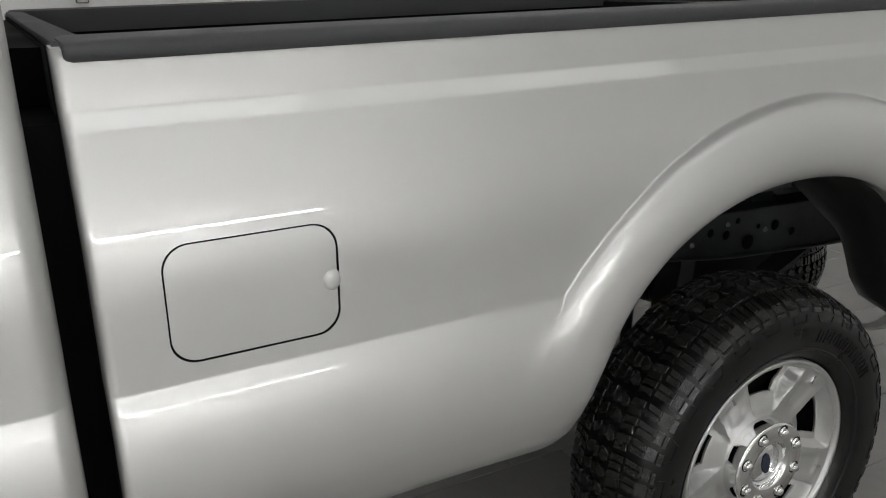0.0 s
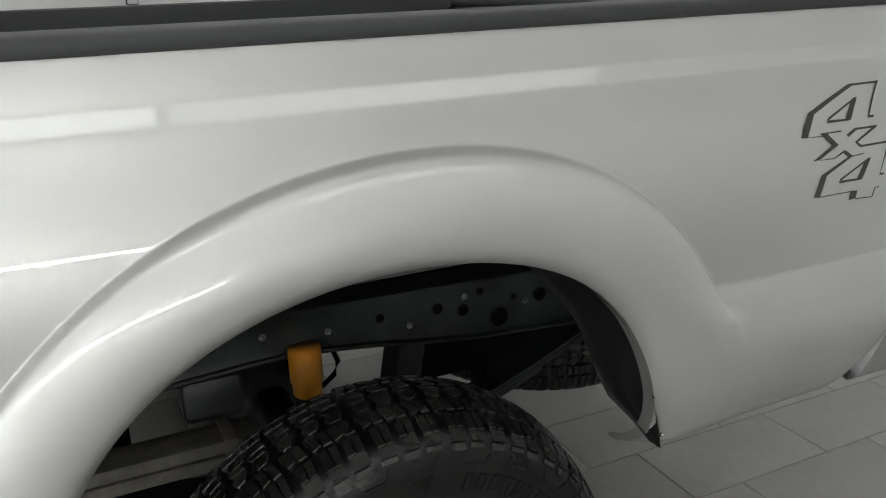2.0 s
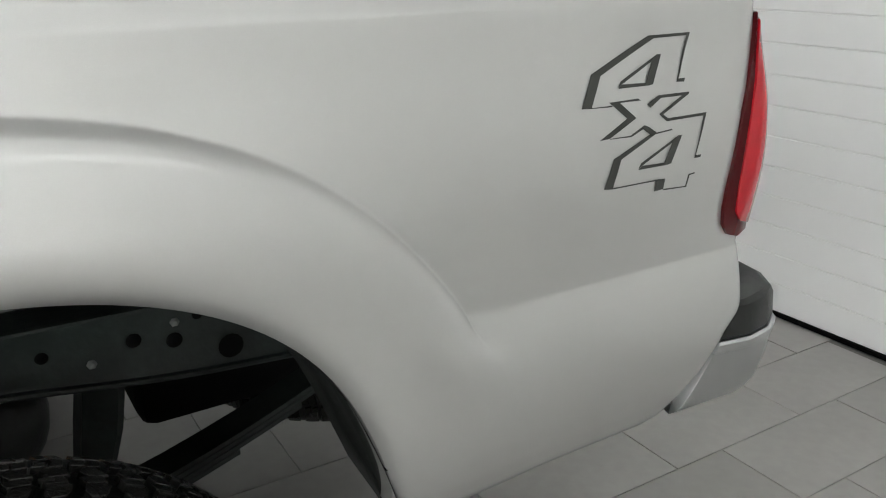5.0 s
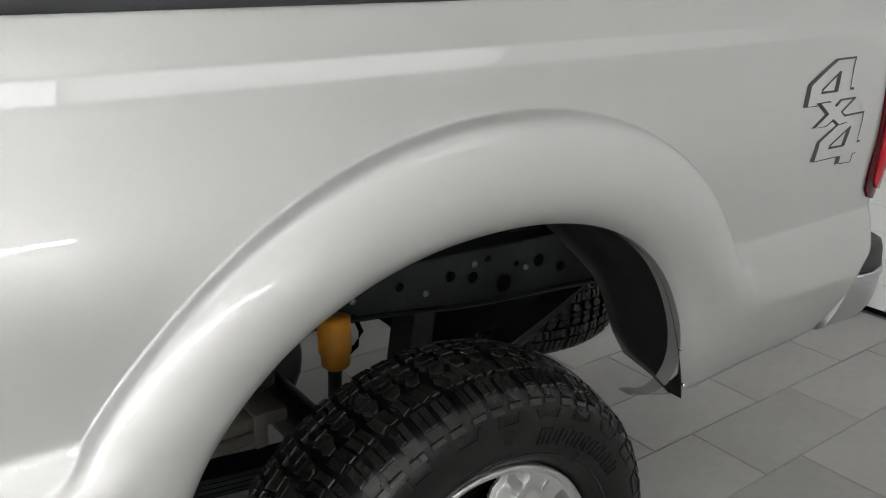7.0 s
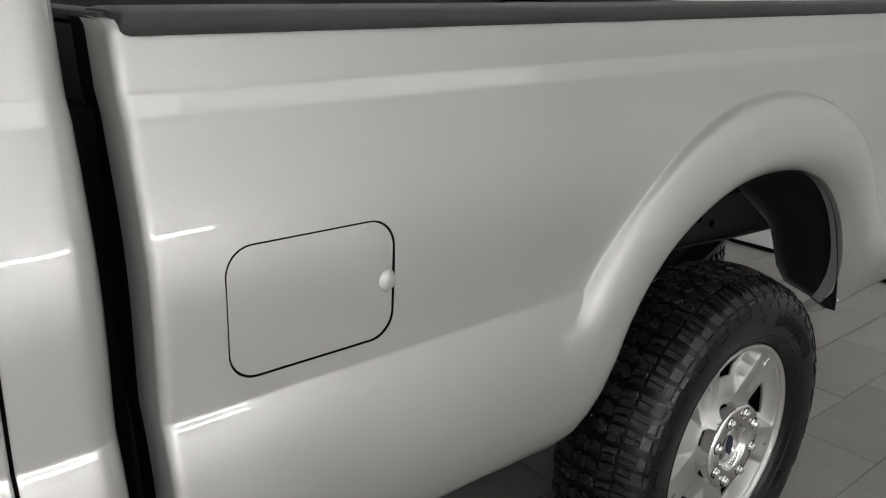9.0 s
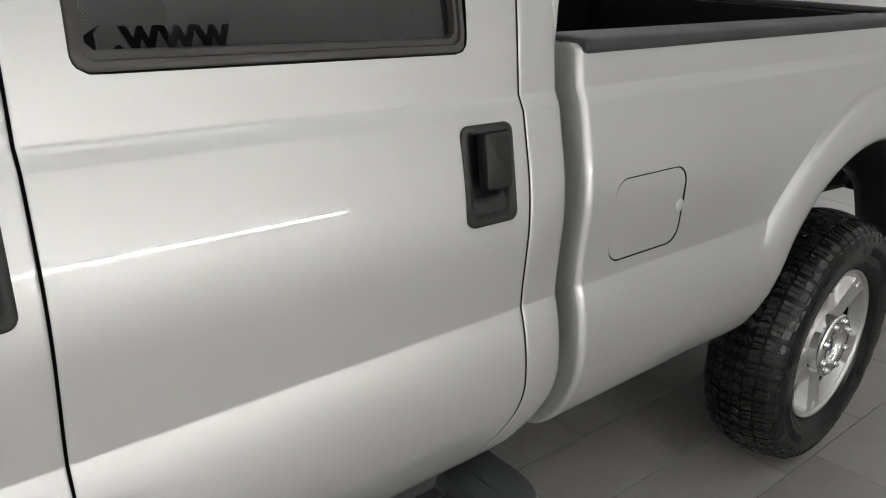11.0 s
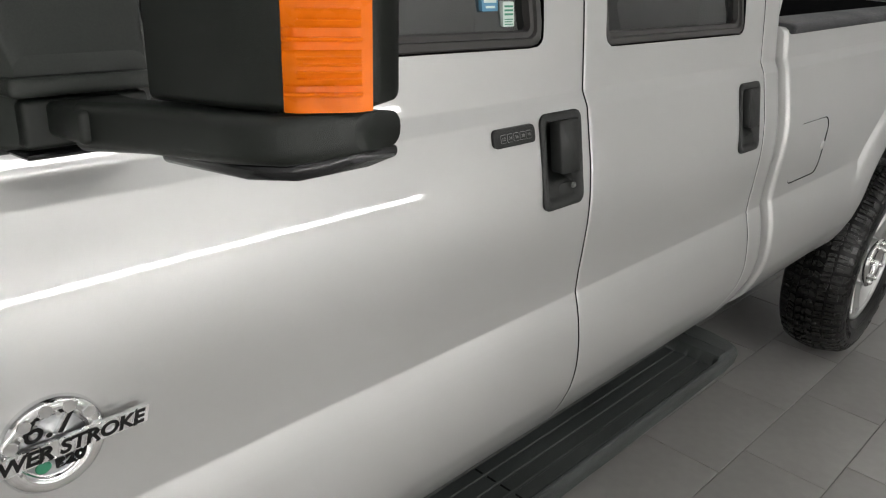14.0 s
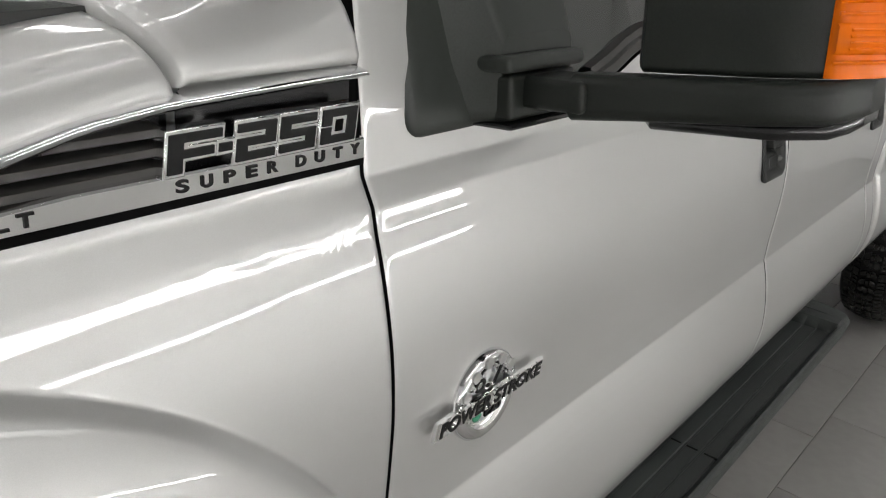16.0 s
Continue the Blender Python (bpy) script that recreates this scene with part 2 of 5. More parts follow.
_yy = np.convolve(np.pad(_yy, 18, mode="edge"), _k / _k.sum(), mode="valid")

# the broad faces between the crease and the shoulder bow gently
_kb = np.exp(-0.5 * (np.arange(-40, 41) / 13.0) ** 2)
_soft = np.convolve(np.pad(_yy, 40, mode="edge"), _kb / _kb.sum(), mode="valid")
_wb = np.clip((_zz - 0.945) / 0.03, 0, 1) * np.clip((1.212 - _zz) / 0.02, 0, 1)
_yy = _yy * (1 - _wb) + _soft * _wb


def prof(z):
    return float(np.interp(z, _zz, _yy))


# how far the flare stands out of the side, from the opening (0) to its outer edge (1)
FLARE_S = [(-0.10, -0.02), (0.0, 0.006), (0.03, 0.014), (0.08, 0.022), (0.15, 0.0295), (0.25, 0.0345), (0.40, 0.0372), (0.55, 0.0355), (0.70, 0.0312), (0.80, 0.0266), (0.87, 0.0224), (0.92, 0.0180), (0.95, 0.0140), (0.975, 0.0080), (1.0, 0.0), (1.1, 0.0), (3.0, 0.0)]
_ss = np.arange(-0.1, 3.0, 0.005)
_fy = np.interp(_ss, [p[0] for p in FLARE_S], [p[1] for p in FLARE_S])


def _blur(v, sigma):
    k = np.exp(-0.5 * (np.arange(-30, 31) / sigma) ** 2)
    return np.convolve(np.pad(v, 30, mode="edge"), k / k.sum(), mode="valid")


# rounded over the bulge, tight at the fold
_we = np.clip((_ss - 0.84) / 0.08, 0, 1)
_fy = _blur(_fy, 6.0) * (1 - _we) + _blur(_fy, 1.8) * _we

# centre x, centre z, and by angle the radius of the opening and of the flare's outer edge
REAR_ARCH = (0.005, 0.520, ((0, 0.500), (28, 0.505), (37, 0.522), (46, 0.531), (56, 0.532), (66, 0.526), (75, 0.518), (84, 0.514), (92, 0.511), (99, 0.514), (112, 0.521), (124, 0.530), (140, 0.536), (148, 0.536), (159, 0.521), (170, 0.512), (180, 0.508)),
             ((0, 0.697), (32, 0.697), (40, 0.695), (48, 0.700), (56, 0.700), (62, 0.697), (72, 0.688), (83, 0.677), (94, 0.669), (105, 0.669), (115, 0.673), (125, 0.677), (134, 0.677), (144, 0.679), (148, 0.686), (180, 0.692)))
FRONT_ARCH = (-3.815, 0.680, ((0, 0.44), (180, 0.44)), ((0, 0.565), (180, 0.565)))


def _smooth_radius(rows):
    a = np.arange(-60.0, 241.0, 1.0)
    v = np.interp(a, [r[0] for r in rows], [r[1] for r in rows])
    k = np.exp(-0.5 * (np.arange(-18, 19) / 6.0) ** 2)
    return a, np.convolve(np.pad(v, 18, mode="edge"), k / k.sum(), mode="valid")


_radii = {id(rows): _smooth_radius(rows) for arch in (REAR_ARCH, FRONT_ARCH) for rows in arch[2:]}


def arch_radius(rows, dx, dz):
    a = math.degrees(math.atan2(dz, dx))
    if a < -90:
        a += 360
    t = _radii[id(rows)]
    return float(np.interp(a, t[0], t[1]))


def ease(t):
    t = max(0.0, min(1.0, t))
    return t * t * (3 - 2 * t)


def smin(a, b, k):
    h = max(0.0, min(1.0, 0.5 + 0.5 * (b - a) / k))
    return b * (1 - h) + a * h - k * h * (1 - h)


def side_y(x, z):
    # the nose of the front door and the fender turn up a little more below the shoulder
    up = min(max(0.0, z - 1.168), 0.046)
    y = prof(z) + 0.0008 * ease((-1.34 - x) / 0.06) * max(0.0, min(1.0, (z - 1.2365) / 0.027)) + ease((-2.8 - x) / 0.4) * (0.92 * up * up - 0.0012)
    for arch in (REAR_ARCH, FRONT_ARCH):
        dx, dz = x - arch[0], z - arch[1]
        if abs(dx) < 0.85 and z < 1.32:
            r = max(1e-6, math.hypot(dx, dz))
            r_in, r_out = arch_radius(arch[2], dx, dz), arch_radius(arch[3], dx, dz)
            s = (r - r_in) / (r_out - r_in)
            if s > 1.75:
                continue
            out = float(np.interp(s, _ss, _fy))
            if arch is FRONT_ARCH:
                out += 0.001 * ease((1.9 - s) / 0.9) * min(1.0, max(0.0, s))
            # the flare folds out of the side above the crease and melts into the sill below it
            below = ease((0.888 - z) / 0.055)
            soft = float(np.interp(s, [0.0, 0.4, 0.7, 1.0, 1.2, 1.45], [0.0, 0.0372, 0.0340, 0.0230, 0.0095, 0.0]))
            out = max(out, out + below * (soft - out)) if s > 0.4 else out
            fl = prof(max(z, 0.93)) + (y - prof(z)) - out + 2.2 * max(0.0, 0.80 - z) ** 2
            low = y - 0.006 * ease((0.86 - z) / 0.05) * (1 - ease((s - 0.3) / 1.2)) + (max(0.0, 0.037 - out) if s < 0.4 else 0.0)
            k = 1e-4 + 0.010 * below * ease((1.75 - s) / 0.5)
            y = smin(fl, low, k)
    return y


def spread(a, b, step):
    n = max(1, round((b - a) / step))
    return [a + (b - a) * i / n for i in range(n + 1)]


Z_FINE = spread(0.556, 0.66, 0.012)[:-1] + spread(0.66, 0.84, 0.012)[:-1] + spread(0.84, 0.92, 0.002)[:-1] + spread(0.92, 1.23, 0.0055)[:-1] + spread(1.23, 1.29, 0.0018)[:-1] + spread(1.29, 1.30, 0.005)[:-1] + spread(1.30, 1.352, 0.009)


def panel(xs, zs, yfun=side_y, holes=(), arch=None, edge_round=(True, True), warp=None, zwarp=None, flange=0.035, top_flange=False, dark_edges=True, painted=0.0):
    """A sheet-metal panel over xs by zs that stands on the surface yfun. holes: (x0, x1, z0, z1, outline, depth) filled by a ring of faces
    round the outline; arch: (cx, cz, opening, flare edge, x0, x1, z top), a wheel opening at the bottom between two grid lines."""
    bm = bmesh.new()
    made = {}
    warp = warp or (lambda x, z: x)
    zwarp = zwarp or (lambda x, z: z)
    x_lo, x_hi = xs[0], xs[-1]

    def vert(x, z, extra=0.0, key=None):
        k = key or (round(x, 5), round(z, 5), round(extra, 5))
        if k not in made:
            y = yfun(x, z) + extra
            if edge_round[0] and x - x_lo < 0.005:
                y += 0.0014 * (1 - (x - x_lo) / 0.005) ** 2
            if edge_round[1] and x_hi - x < 0.005:
                y += 0.0014 * (1 - (x_hi - x) / 0.005) ** 2
            made[k] = bm.verts.new((warp(x, z), y, zwarp(x, z)))
        return made[k]

    def inside(x, z):
        for h in holes:
            if h[0] - 1e-6 < x < h[1] + 1e-6 and h[2] - 1e-6 < z < h[3] + 1e-6:
                return True
        return arch is not None and arch[4] < x < arch[5] and z < arch[6]

    for i in range(len(xs) - 1):
        for j in range(len(zs) - 1):
            if not inside((xs[i] + xs[i + 1]) / 2, (zs[j] + zs[j + 1]) / 2):
                bm.faces.new((vert(xs[i], zs[j]), vert(xs[i + 1], zs[j]), vert(xs[i + 1], zs[j + 1]), vert(xs[i], zs[j + 1])))

    def ring(outer, inner, ts, closed, depth):
        rows = []
        for k, ((ox, oz), (ix, iz)) in enumerate(zip(outer, inner)):
            row = []
            for t in (ts[k] if isinstance(ts[0], list) else ts):
                if t >= 1:
                    row.append(vert(ox, oz))
                else:
                    row.append(vert(ix + (ox - ix) * t, iz + (oz - iz) * t, 0.0, ("r", id(inner), ox, oz, t)))
            rows.append(row)
        grid_faces(bm, rows, close_u=closed)
        lips = []
        for row in rows:
            v = row[0]
            lips.append([v, bm.verts.new(v.co + Vector((0, depth, 0)))])
        n = len(lips)
        for i in range(n if closed else n - 1):
            f = bm.faces.new((lips[i][0], lips[(i + 1) % n][0], lips[(i + 1) % n][1], lips[i][1]))
            f.material_index = 1 if closed else 0
            for e in f.edges:
                if lips[i][0] in e.verts and lips[(i + 1) % n][0] in e.verts:
                    e.smooth = False

    for h in holes:
        x0, x1, z0, z1, outline, depth = h
        gx = [x for x in xs if x0 - 1e-6 <= x <= x1 + 1e-6]
        gz = [z for z in zs if z0 - 1e-6 <= z <= z1 + 1e-6]
        outer = [(x, gz[0]) for x in gx] + [(gx[-1], z) for z in gz[1:]] + [(x, gz[-1]) for x in reversed(gx[:-1])] + [(gx[0], z) for z in reversed(gz[1:-1])]
        cx, cz = sum(p[0] for p in outline) / len(outline), sum(p[1] for p in outline) / len(outline)
        inner = []
        for ox, oz in outer:
            best = None
            dx, dz = ox - cx, oz - cz
            for k in range(len(outline)):
                (ax, az), (bx, bz) = outline[k], outline[(k + 1) % len(outline)]
                ex, ez = bx - ax, bz - az
                det = dx * -ez + dz * ex
                if abs(det) < 1e-12:
                    continue
                t = ((ax - cx) * -ez + (az - cz) * ex) / det
                s = (dx * (az - cz) - dz * (ax - cx)) / det
                if t > 0 and -1e-6 <= s <= 1 + 1e-6 and (best is None or t < best):
                    best = t
            best = best if best is not None else 0.5
            inner.append((cx + dx * best, cz + dz * best))
        ring(outer, inner, (0, 0.06, 0.15, 0.3, 0.5, 0.75, 1), True, depth)
    if arch is not None:
        cx, cz, r, flare_edge, x0, x1, z_top = arch
        col = [z for z in zs if z <= z_top + 1e-6]
        gx = [x for x in xs if x0 - 1e-6 <= x <= x1 + 1e-6]
        outer = [(gx[0], z) for z in col] + [(x, col[-1]) for x in gx[1:-1]] + [(gx[-1], z) for z in reversed(col)]
        inner = []
        for ox, oz in outer:
            d = Vector((ox - cx, oz - cz)).normalized() * arch_radius(r, ox - cx, oz - cz)
            inner.append((cx + d.x, cz + d.y))
        ts = []
        for o, i in zip(outer, inner):
            band = arch_radius(flare_edge, o[0] - cx, o[1] - cz) - arch_radius(r, o[0] - cx, o[1] - cz)
            near = [0.0, 0.002, 0.005, 0.010, 0.016] + [0.024 + (band - 0.056) * q / 12 for q in range(13)] + [band - 0.029 + 0.0015 * q for q in range(25)]
            whole = math.hypot(o[0] - i[0], o[1] - i[1])
            f = min(1.0, (whole - 0.004) / (near[-1] + 0.004))
            rest = spread(near[-1] * f, whole, (whole - near[-1] * f) / 20)[1:]
            ts.append([d * f / whole for d in near] + [d / whole for d in rest[:-1]] + [1.0])
        ring(outer, inner, ts, False, 0.03)
    bm.verts.ensure_lookup_table()
    for i, on in ((0, edge_round[0]), (-1, edge_round[1])):
        if on:
            col = [vert(xs[i], z) for z in zs]
            if painted:
                lip = [bm.verts.new(v.co + Vector((0, painted, 0))) for v in col]
                for j in range(len(zs) - 1):
                    bm.faces.new((col[j], col[j + 1], lip[j + 1], lip[j]))
                col = lip
            back = [bm.verts.new(v.co + Vector((0, flange, 0))) for v in col]
            for j in range(len(zs) - 1):
                bm.faces.new((col[j], col[j + 1], back[j + 1], back[j])).material_index = 1 if dark_edges else 0
    if top_flange:
        row = [vert(x, zs[-1]) for x in xs]
        back = [bm.verts.new(v.co + Vector((0, flange, 0.002))) for v in row]
        for j in range(len(xs) - 1):
            bm.faces.new((row[j], row[j + 1], back[j + 1], back[j]))
            e = bm.edges.get((row[j], row[j + 1]))
            e.smooth = False
    return bm


# ---- room ----
def flat_box(name, x0, x1, y0, y1, z0, z1, mat, label="", category="", kind="structure"):
    ob = mesh_object(name, box_bm(x0, x1, y0, y1, z0, z1), mat, smooth=False)
    return tagged(ob, label, category, "", kind)


X_END = -7.5
Y_FAR = 5.2
floor = flat_box("floor", X_END, X_DOOR + 0.1, Y_WALL - 0.1, Y_FAR + 0.1, -0.12, -0.004, GROUT, "grey tiled showroom floor with dark narrow joints", "floor")
flat_box("ceiling", X_END, X_DOOR + 0.3, Y_WALL - 0.2, Y_FAR + 0.2, H_CEIL, H_CEIL + 0.15, CEILPAINT, "plain grey showroom ceiling", "ceiling")
flat_box("wall_south", X_END, X_DOOR + 0.2, Y_WALL - 0.2, Y_WALL, -0.12, H_CEIL, WALLPAINT, "plain white painted showroom wall", "wall")
flat_box("wall_north", X_END, X_DOOR + 0.2, Y_FAR, Y_FAR + 0.2, -0.12, H_CEIL, WALLPAINT, "plain white painted showroom wall", "wall")
flat_box("wall_west", X_END - 0.2, X_END, Y_WALL - 0.2, Y_FAR + 0.2, -0.12, H_CEIL, WALLPAINT, "plain white painted showroom wall", "wall")
# wall above and beside the sectional door
flat_box("wall_east", X_DOOR + 0.06, X_DOOR + 0.26, Y_WALL - 0.2, Y_FAR + 0.2, -0.12, H_CEIL, WALLPAINT, "plain white painted showroom wall", "wall")

# sectional door: ribs are panels of their own
garage = thing("sectional_door", (X_DOOR, 1.2, 0.0), "white sectional overhead door with narrow horizontal ribs", "garage door", kind="structure")
RIB = 0.1125
k = 0
z = 0.018
while z < 3.1:
    b = box_bm(-0.0, 0.05, -2.6, 2.9, z, z + RIB - 0.003, bev=0.0022, seg=1)
    part("panel", b, WHITEDOOR, garage, smooth=False)
    z += RIB
part("bottom_seal", box_bm(-0.012, 0.045, -2.6, 2.9, 0.0, 0.018, bev=0.004), GAP, garage, "black rubber bottom seal")
part("backing", box_bm(0.006, 0.058, -2.6, 2.9, 0.0, 3.12), WHITEDOOR, garage)

# lamps: long tubes on the ceiling over the truck and on the wall
def tube_lamp(name, length, place, label, wall=False, tube_mat=None):
    e = thing(name, place, label, "lamp", "linear lamps")
    if wall:
        part("housing", box_bm(-length / 2, length / 2, -0.05, -0.004, -0.045, 0.045, bev=0.008), WHITEPLASTIC, e)
        part("tube", tube([(-length / 2 + 0.015, 0.0, 0), (length / 2 - 0.015, 0.0, 0)], 0.021, 14), TUBEGLOW, e, "glowing white lamp tube")
    else:
        part("housing", box_bm(-length / 2, length / 2, -0.05, 0.05, 0.02, 0.075, bev=0.008), WHITEPLASTIC, e)
        part("tube", tube([(-length / 2 + 0.015, 0, 0), (length / 2 - 0.015, 0, 0)], 0.011, 10), tube_mat or TUBEHIGH, e, "glowing white lamp tube")
    return e


# wall row behind the camera, whose end stands level with the rear axle
x_right = -0.04
for k in range(5):
    L = 1.50
    tube_lamp("wall_lamp", L, (x_right - L / 2 - 0.002, Y_WALL + 0.055, 1.21), "white linear lamp mounted along the wall", wall=True)
    x_right -= L + 0.004
for x0, x1, mat in ((-5.80, -2.87, PANELGLOW), (-2.85, 0.05, PANELGLOW), (0.10, 2.60, PANELSOFT)):
    e = thing("ceiling_panel", ((x0 + x1) / 2, -2.06, H_CEIL - 0.06), "long white light panel on the ceiling", "lamp", "ceiling panels")
    part("frame", box_bm((x0 - x1) / 2, (x1 - x0) / 2, -0.22, 0.22, 0.0, 0.055, bev=0.006), WHITEPLASTIC, e)
    part("diffuser", box_bm((x0 - x1) / 2 + 0.015, (x1 - x0) / 2 - 0.015, -0.20, 0.20, -0.006, 0.002, bev=0.002), mat, e, "glowing white diffuser")
for yy in (-1.0, 0.6, 1.4, 2.6):
    for k in range(3):
        tube_lamp("ceiling_lamp", 2.9, (-5.05 + 3.0 * k, yy, H_CEIL - 0.08), "white linear lamp on the ceiling", tube_mat=TUBEDIM if yy > 0 else None)

# sign on the wall behind the camera: readable web prefix, the rest as bars
sign = thing("wall_sign", (-0.72, Y_WALL, 2.105), "black lettered web address sign on the white wall", "sign")
bm = text_mesh("www.", 0.19, 0.006, 0.60, bold=0.004)
low = min(v.co.y for v in bm.verts)
for v in bm.verts:
    v.co = Vector((-v.co.x, 0.009 + v.co.z, (v.co.y - low) * 1.35))
part("letters", bm, SIGNBLACK, sign, smooth=False)
for k in range(7):
    b = box_bm(-0.53 - 0.21 * k, -0.38 - 0.21 * k, 0.002, 0.016, 0.0, 0.20)
    part("letter_bar", b, SIGNBLACK, sign, smooth=False)

# ---- truck ----
truck = thing("pickup_truck", (0, 0, 0), "clean silver crew cab pickup truck parked on grey tiles", "pickup truck")
Y_MID = 1.0


def mirrored(ob):
    """The same part on the truck's other side."""
    c = ob.copy()
    scene.collection.objects.link(c)
    c.parent = ob.parent
    c.matrix_basis = Matrix.Translation((0, 2 * Y_MID, 0)) @ Matrix.Diagonal((1, -1, 1, 1)) @ ob.matrix_basis
    return c


Z_RAIL = 1.352
BED_F, BED_R = -1.288, 1.150


def rail_z(x):
    return 1.336 + 0.0155 * (x + 1.3)


def bed_warp(x, z):
    # the tail edge leans forward over the bumper and a little towards the rail
    t = max(0.0, (x - 0.80) / (BED_R - 0.80))
    cut = max(0.0, 0.80 - z)
    up = max(0.0, z - 1.24)
    return x - t * (0.014 + 0.62 * cut + 0.012 * ease((0.795 - z) / 0.03)) + t * 0.03 * max(0.0, z - 0.9) - 0.3 * t * up * up


def bed_z(x, z):
    # shoulder and rail climb a little towards the tail
    climb = 0.0125 * (x + 1.3)
    crease = 0.007 * ease((0.925 - z) / 0.02) * ease((z - 0.70) / 0.1) * ease((x - 0.55) / 0.12)
    return z - crease + climb * ease((z - 1.196) / 0.04) + max(0.0, z - 1.29) / 0.062 * (rail_z(x) - Z_RAIL - climb)


def bed_unz(x, z):
    q = z
    for _ in range(40):
        q += 0.5 * (z - bed_z(x, q))
    return q


def bed_y(x, z):
    y = side_y(x, z)
    tail = max(0.0, x - (BED_R - 0.055)) / 0.055
    nose = max(0.0, (BED_F + 0.012) - x) / 0.012
    roll = max(0.0, z - (Z_RAIL - 0.014)) / 0.014
    return y + 0.03 * tail ** 2 + 0.010 * nose ** 2 + 0.012 * roll ** 2


FUEL = rounded(-1.206, -0.967, 0.927, 1.094, 0.036, 10)
bed_xs = [BED_F, BED_F + 0.002, BED_F + 0.005, BED_F + 0.009, BED_F + 0.014] + spread(-1.27, -1.24, 0.015) + spread(-1.24, -0.93, 0.0105)[1:] + spread(-0.93, -0.74, 0.019)[1:] + spread(-0.74, 0.74, 0.006)[1:] + spread(0.74, 1.06, 0.02)[1:] + spread(1.06, BED_R, 0.007)[1:]
zi = lambda v: min(Z_FINE, key=lambda q: abs(q - v))
bed = part("bed_side", panel(bed_xs, Z_FINE, bed_y, holes=[(-1.24, -0.93, zi(0.905), zi(1.115), FUEL, 0.012)], arch=(*REAR_ARCH, -0.74, 0.74, zi(1.236)), warp=bed_warp, zwarp=bed_z, top_flange=True, flange=0.045, painted=0.060), PAINT, truck, "silver painted bed side with a flared wheel arch")
mirrored(bed)

# fuel door
def surface_cap(outline, yfun, rings=7, bm=None, lift=0.0, crown=0.0, rim_dark=False):
    bm = bm or bmesh.new()
    cx, cz = sum(p[0] for p in outline) / len(outline), sum(p[1] for p in outline) / len(outline)
    rows = []
    for t in [1 - (i / rings) for i in range(rings)] :
        rows.append([bm.verts.new((cx + (x - cx) * t, yfun(cx + (x - cx) * t, cz + (zq - cz) * t) + lift - crown * (1 - t * t), cz + (zq - cz) * t)) for x, zq in outline])
    grid_faces(bm, rows, close_v=True)
    c = bm.verts.new((cx, yfun(cx, cz) + lift - crown, cz))
    for i in range(len(outline)):
        bm.faces.new((rows[-1][i], rows[-1][(i + 1) % len(outline)], c))
    back = [bm.verts.new(v.co + Vector((0, 0.012, 0))) for v in rows[0]]
    n = len(back)
    for i in range(n):
        f = bm.faces.new((rows[0][i], rows[0][(i + 1) % n], back[(i + 1) % n], back[i]))
        f.material_index = 1 if rim_dark else 0
        e = bm.edges.get((rows[0][i], rows[0][(i + 1) % n]))
        e.smooth = False
    return bm


def inset(outline, d):
    cx, cz = sum(p[0] for p in outline) / len(outline), sum(p[1] for p in outline) / len(outline)
    w = max(p[0] for p in outline) - min(p[0] for p in outline)
    h = max(p[1] for p in outline) - min(p[1] for p in outline)
    return [(cx + (x - cx) * (1 - 2 * d / w), cz + (zq - cz) * (1 - 2 * d / h)) for x, zq in outline]


fuel = part("fuel_door", surface_cap(inset(FUEL, 0.0026), side_y, rings=9, lift=0.0015, rim_dark=True), PAINT, truck, "closed silver fuel door")
# near-black backing paints the shade in the gap round the fuel door
part("gap_seal", surface_cap(inset(FUEL, -0.001), side_y, rings=9, lift=0.010), GAP, fuel)
bm = bmesh.new()
bmesh.ops.create_uvsphere(bm, u_segments=20, v_segments=12, radius=0.016)
for v in bm.verts:
    v.co = Vector((-0.977 + v.co.x * 0.9, side_y(-0.977, 1.008) + 0.004 + v.co.y * 0.45, 1.008 + v.co.z * 1.0))
part("finger_dimple", bm, PAINT, fuel, "silver finger catch")

# rail caps
def rail_cap():
    sec = [(-0.004, -0.016), (-0.010, -0.012), (-0.012, 0.0), (-0.009, 0.007), (0.002, 0.0105), (0.03, 0.012), (0.085, 0.012), (0.10, 0.008), (0.104, -0.01), (0.104, -0.06)]
    bm = bmesh.new()
    rows = []
    for x in [BED_F + 0.012, BED_F + 0.015, BED_F + 0.022, BED_F + 0.034, BED_F + 0.06] + spread(BED_F + 0.12, 1.0, 0.1) + [1.05, 1.085, 1.10]:
        f = max(0.0, (BED_F + 0.022 - x) / 0.010)
        r = max(0.0, (x - 1.05) / 0.05)
        rows.append([bm.verts.new((x, side_y(x, 1.345) + a + 0.005 * f * f, rail_z(x) + b * (1 - 0.25 * f * f) - 0.012 * r * r * (1 if b > -0.02 else 0.4))) for a, b in sec])
    grid_faces(bm, rows)
    bm.faces.new(rows[0])
    bm.faces.new(rows[-1])
    sharp_by_angle(bm, 60)
    return bm


mirrored(part("rail_cap", rail_cap(), RAILCAP, truck, "dark grey plastic bed rail cap"))

